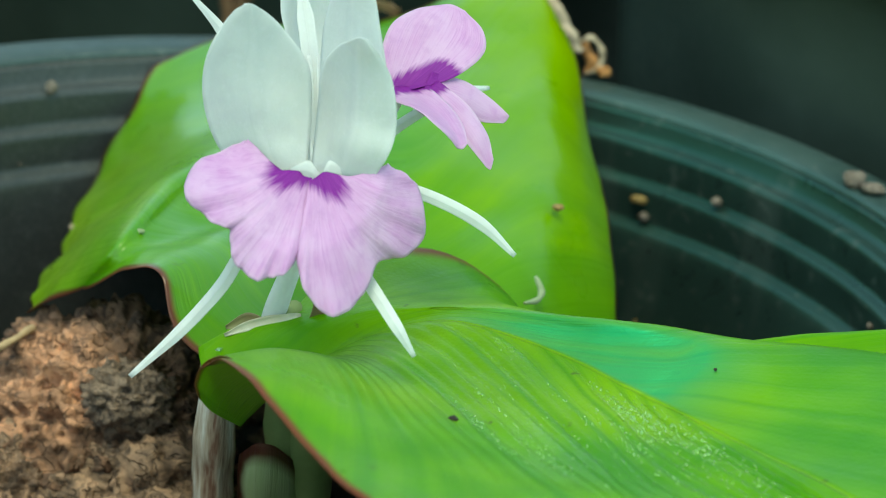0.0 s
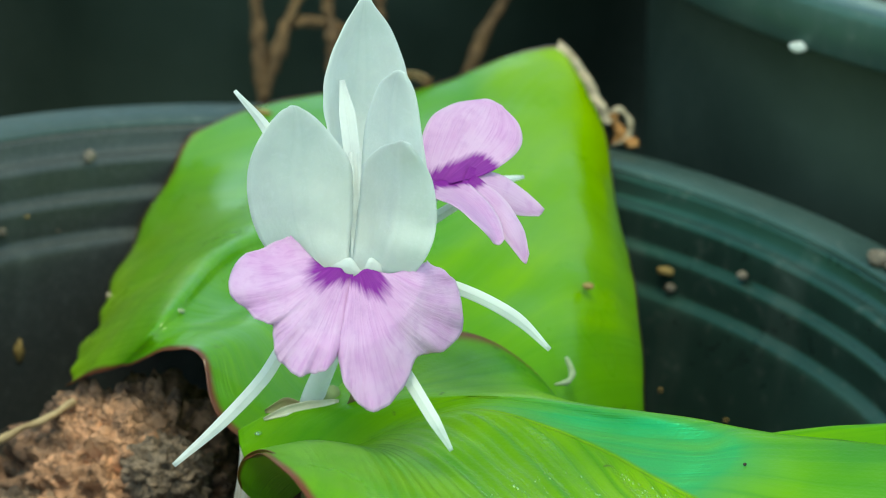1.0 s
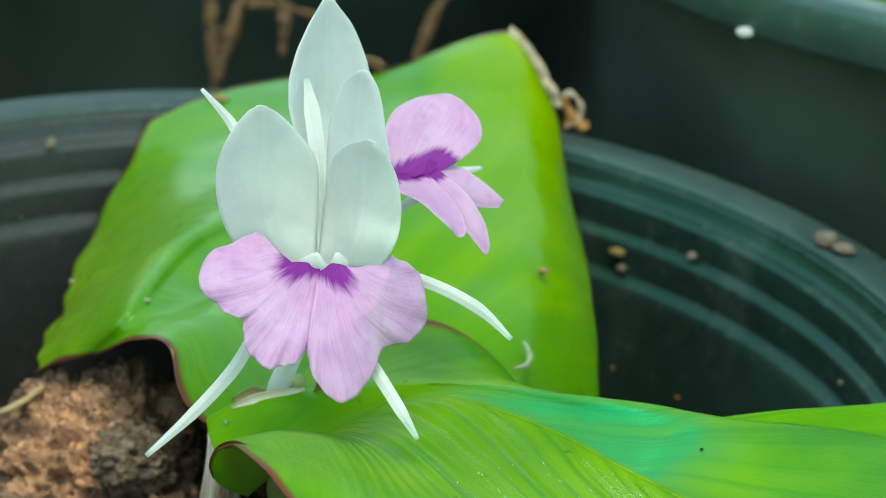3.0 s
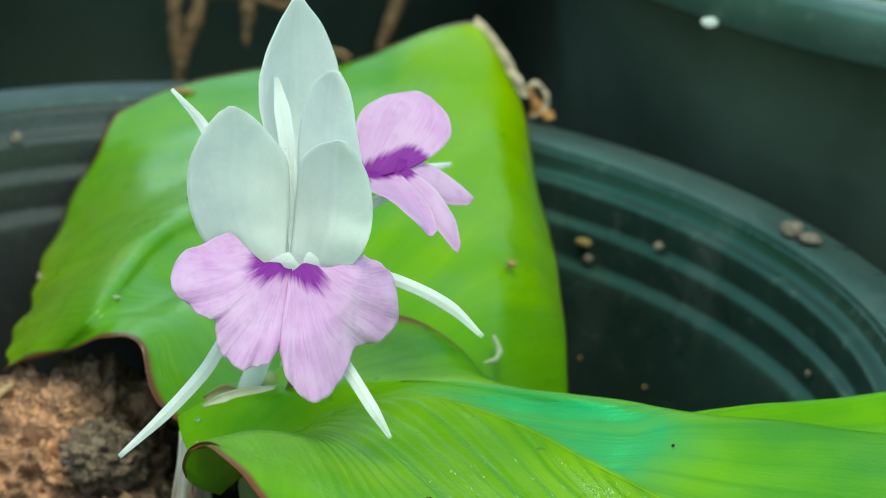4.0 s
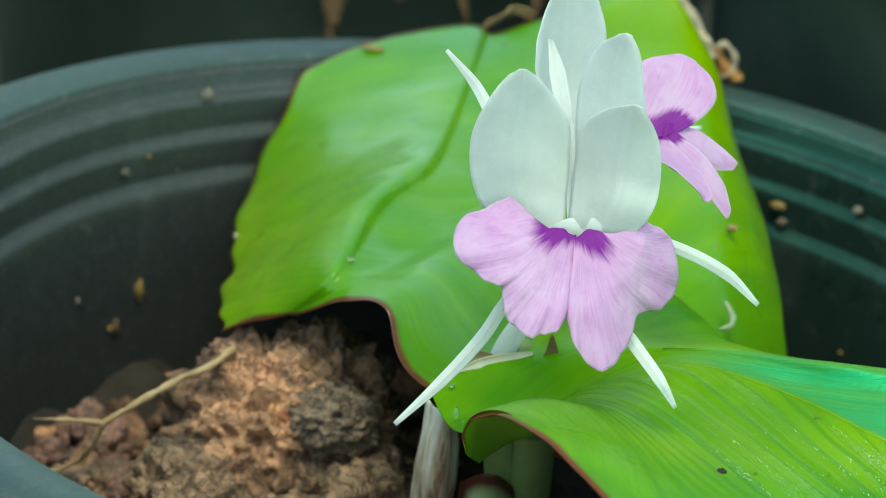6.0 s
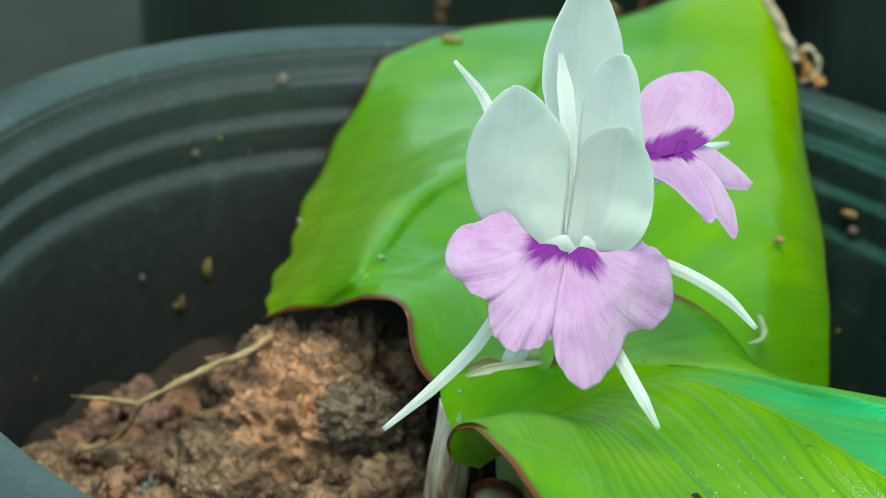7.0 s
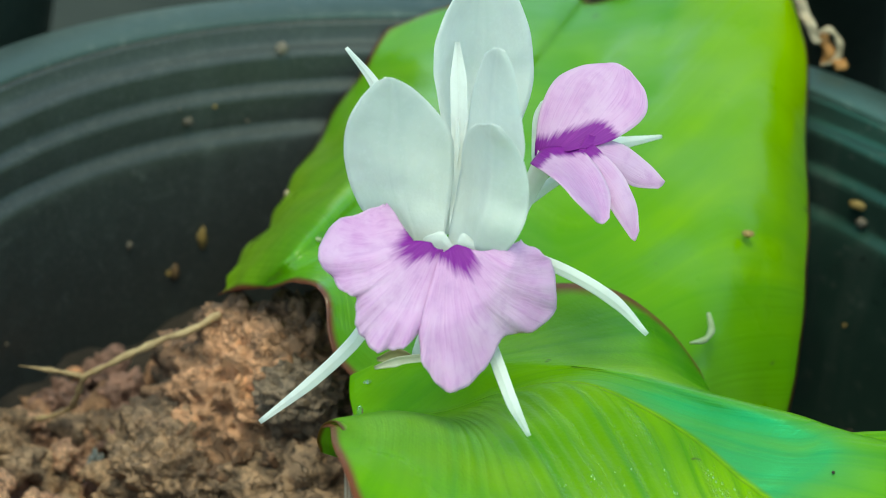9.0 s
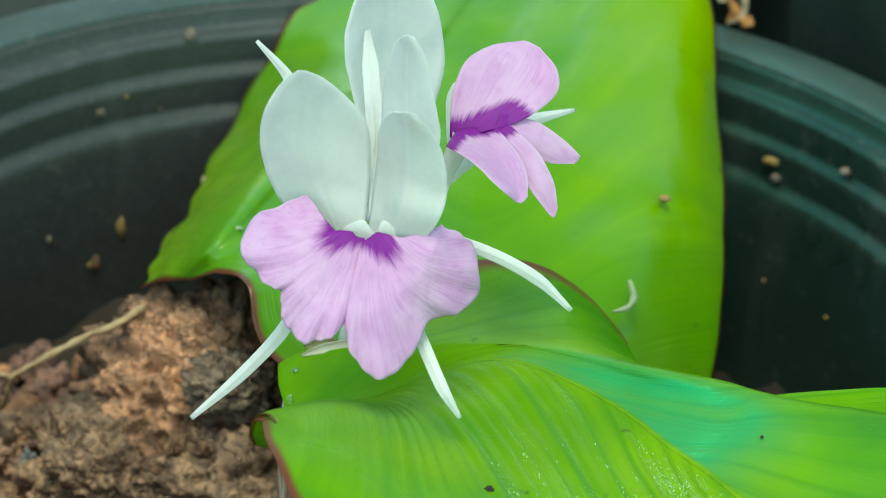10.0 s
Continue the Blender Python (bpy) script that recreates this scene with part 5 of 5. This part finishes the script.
tagged(part("crumb", boulder((0.0441, 0.0373, 0.1998), (0.0013, 0.0011, 0.0008), 3, 6.0, rough=0.3), HUSK), "yellow-brown crumb lying on the green leaf", "debris", group="crumbs on the leaf")
tagged(part("crumb", boulder((0.0205, -0.0056, 0.2026), (0.0011, 0.0008, 0.0007), 3, 9.0, rough=0.3), SOIL), "dark soil crumb lying on the green leaf", "debris", group="crumbs on the leaf")
tagged(part("crumb", boulder((0.0261, -0.0827, 0.2072), (0.0008, 0.0008, 0.0006), 3, 12.0, rough=0.35), SOIL), "dark soil crumb lying on the green leaf", "debris", group="crumbs on the leaf")
tagged(part("crumb", boulder((0.0675, -0.0630, 0.2112), (0.0003, 0.0003, 0.00025), 3, 14.0, rough=0.3), SOIL), "tiny dark speck of soil on the green leaf", "debris", group="crumbs on the leaf")
tagged(part("husk", boulder((-0.0292, 0.1110, 0.2044), (0.0028, 0.0010, 0.0006), 3, 15.0, rough=0.25, turn=-0.2), HUSK), "yellow rice husk lying on the broad leaf", "debris", group="crumbs on the leaf")
tagged(part("speck", boulder((-0.0336, 0.0040, 0.1996), (0.0009, 0.0005, 0.0005), 3, 17.0, rough=0.3), PALE_SCRAP), "pale speck in the crease of the broad leaf", "debris", group="crumbs on the leaf")
tagged(part("scrap", boulder((-0.0558, 0.0705, 0.1733), (0.0005, 0.0012, 0.0006), 3, 19.0, rough=0.4), TIP), "pale dry nick on the edge of the broad leaf", "dry leaf")
scrap = part("dry_scrap", sheet(ripple(loft([[(-0.0040, 0.1300, 0.2030), (0.0020, 0.1310, 0.2080), (0.0080, 0.1300, 0.2080)], [(-0.0040, 0.1280, 0.2060), (0.0020, 0.1290, 0.2115), (0.0080, 0.1285, 0.2110)]], 9, 21), 0.002, 250), 0.0006), DRY)
tagged(scrap, "crumpled brown dry leaf scrap on the rim behind the leaf", "dry leaf")

for k, (pts, r) in enumerate((([(-0.0430, 0.2215, 0.2320), (-0.0414, 0.2200, 0.2030), (-0.0385, 0.2160, 0.1850), (-0.0358, 0.2110, 0.1690)], 0.0016),
                              ([(-0.0270, 0.2215, 0.2320), (-0.0290, 0.2200, 0.2050), (-0.0330, 0.2150, 0.1900), (-0.0360, 0.2110, 0.1740)], 0.0014),
                              ([(-0.0220, 0.2215, 0.2320), (-0.0225, 0.2200, 0.2020), (-0.0200, 0.2160, 0.1920), (-0.0194, 0.2120, 0.1820)], 0.0013),
                              ([(-0.0340, 0.2180, 0.1920), (-0.0260, 0.2190, 0.1940), (-0.0150, 0.2190, 0.1925), (-0.0060, 0.2170, 0.1900), (-0.0010, 0.2140, 0.1770)], 0.0011),
                              ([(-0.0090, 0.2215, 0.2320), (-0.0090, 0.2210, 0.2050), (-0.0080, 0.2180, 0.1915)], 0.0012),
                              ([(0.0280, 0.2215, 0.2320), (0.0250, 0.2200, 0.2090), (0.0190, 0.2150, 0.1950), (0.0150, 0.2110, 0.1800)], 0.0014))):
    tagged(part("hanging_root", tube(pts, [r * 1.2, r * 1.4, r * 0.9, r * 1.5, r * 0.6], 44, 9, 0.0009, k * 3.0), ROOT_DARK), "old brown root hanging down the shaded pot side", "root", group="old roots behind the pot")

# debris on the pot wall
def on_wall(angle, z, r=None):
    """A place on the inner wall of the pot."""
    r = r if r else float(np.interp(z, [0.105, 0.14, 0.1725, 0.177, 0.1845, 0.187, 0.1935, 0.198], [0.1058, 0.1080, 0.1102, 0.1134, 0.1135, 0.1152, 0.1152, 0.1190])) - 0.0004
    return (r * math.cos(angle), r * math.sin(angle), z)


def crumb(at, size, mat, label, seed):
    return tagged(part("crumb", boulder(at, size, 2, seed, rough=0.3), mat), label, "debris", group="debris on the pot wall")


crumb((-0.0759, 0.0776, 0.1549), (0.0011, 0.0010, 0.0028), HUSK, "yellow rice husk stuck to the pot wall", 1.0)
crumb((-0.0803, 0.0727, 0.1478), (0.0010, 0.0009, 0.0019), ROOT_DARK, "reddish-brown husk stuck to the pot wall", 2.0)
crumb((0.0643, 0.0928, 0.1832), (0.0024, 0.0010, 0.0011), HUSK, "yellow husk resting on the pot wall", 3.0)
crumb((0.0653, 0.0922, 0.1794), (0.0012, 0.0010, 0.0012), CRUMB, "pale crumb on the pot wall", 4.0)
crumb((0.1050, 0.0635, 0.2025), (0.0024, 0.0022, 0.0018), CRUMB, "tan soil crumb on the pot rim", 5.0)
crumb((0.1085, 0.0600, 0.2020), (0.0028, 0.0024, 0.0012), CRUMB, "tan soil crumb on the pot rim", 6.0)
crumb((-0.0812, 0.0795, 0.1816), (0.0013, 0.0012, 0.0012), CRUMB, "pale crumb on the pot wall", 7.0)
crumb((-0.0648, 0.0950, 0.1954), (0.0013, 0.0010, 0.0018), CRUMB, "pale crumb on the pot wall", 8.0)
crumb((0.0797, 0.0822, 0.1880), (0.0012, 0.0010, 0.0010), CRUMB, "pale grey crumb on the pot wall", 9.0)
rnd = random.Random(11)
for k in range(24):
    a = radians(rnd.choice([rnd.uniform(15, 75), rnd.uniform(105, 175)]))
    z = rnd.uniform(0.125, 0.197)
    s = rnd.uniform(0.0003, 0.0006)
    crumb(on_wall(a, z), (s * rnd.uniform(0.8, 1.8), s, s * rnd.uniform(0.8, 1.6)), rnd.choice([CRUMB, CRUMB, HUSK]), "small pale crumb stuck to the pot wall", 20 + k)
drop = tagged(part("water_drop", boulder((0.0872, 0.1052, 0.2338), (0.0022, 0.0012, 0.0013), 3, 3.0, rough=0.2), WHITE), "whitish blob under the rim of the taller pot", "drop")

# the neighbouring pot's content
bm = bmesh.new()
bmesh.ops.create_circle(bm, cap_ends=True, radius=0.106, segments=64, matrix=pose(0.1755, 0.2045, 0.205))
tagged(part("potting_soil", bm, SOIL), "dark soil in the taller pot", "soil", kind="stuff")
neighbour = thing("young_plant", "low plant with light green leaves in the taller pot", "plant")
part("leaf", sheet(ripple(loft([[(0.1250, 0.1650, 0.2150), (0.1230, 0.1640, 0.2290), (0.1300, 0.1620, 0.2380)], [(0.1400, 0.1650, 0.2130), (0.1380, 0.1600, 0.2270), (0.1380, 0.1600, 0.2400)], [(0.1550, 0.1700, 0.2150), (0.1530, 0.1660, 0.2290), (0.1460, 0.1640, 0.2380)]], 21, 25), 0.001, 60), 0.0006), LEAF_TOP, neighbour)
part("stem", tube([(0.1400, 0.1650, 0.2140), (0.1420, 0.1750, 0.2100), (0.1450, 0.1850, 0.2040)], [0.0015, 0.0018, 0.002], 12, 8), LEAF_UNDER, neighbour)
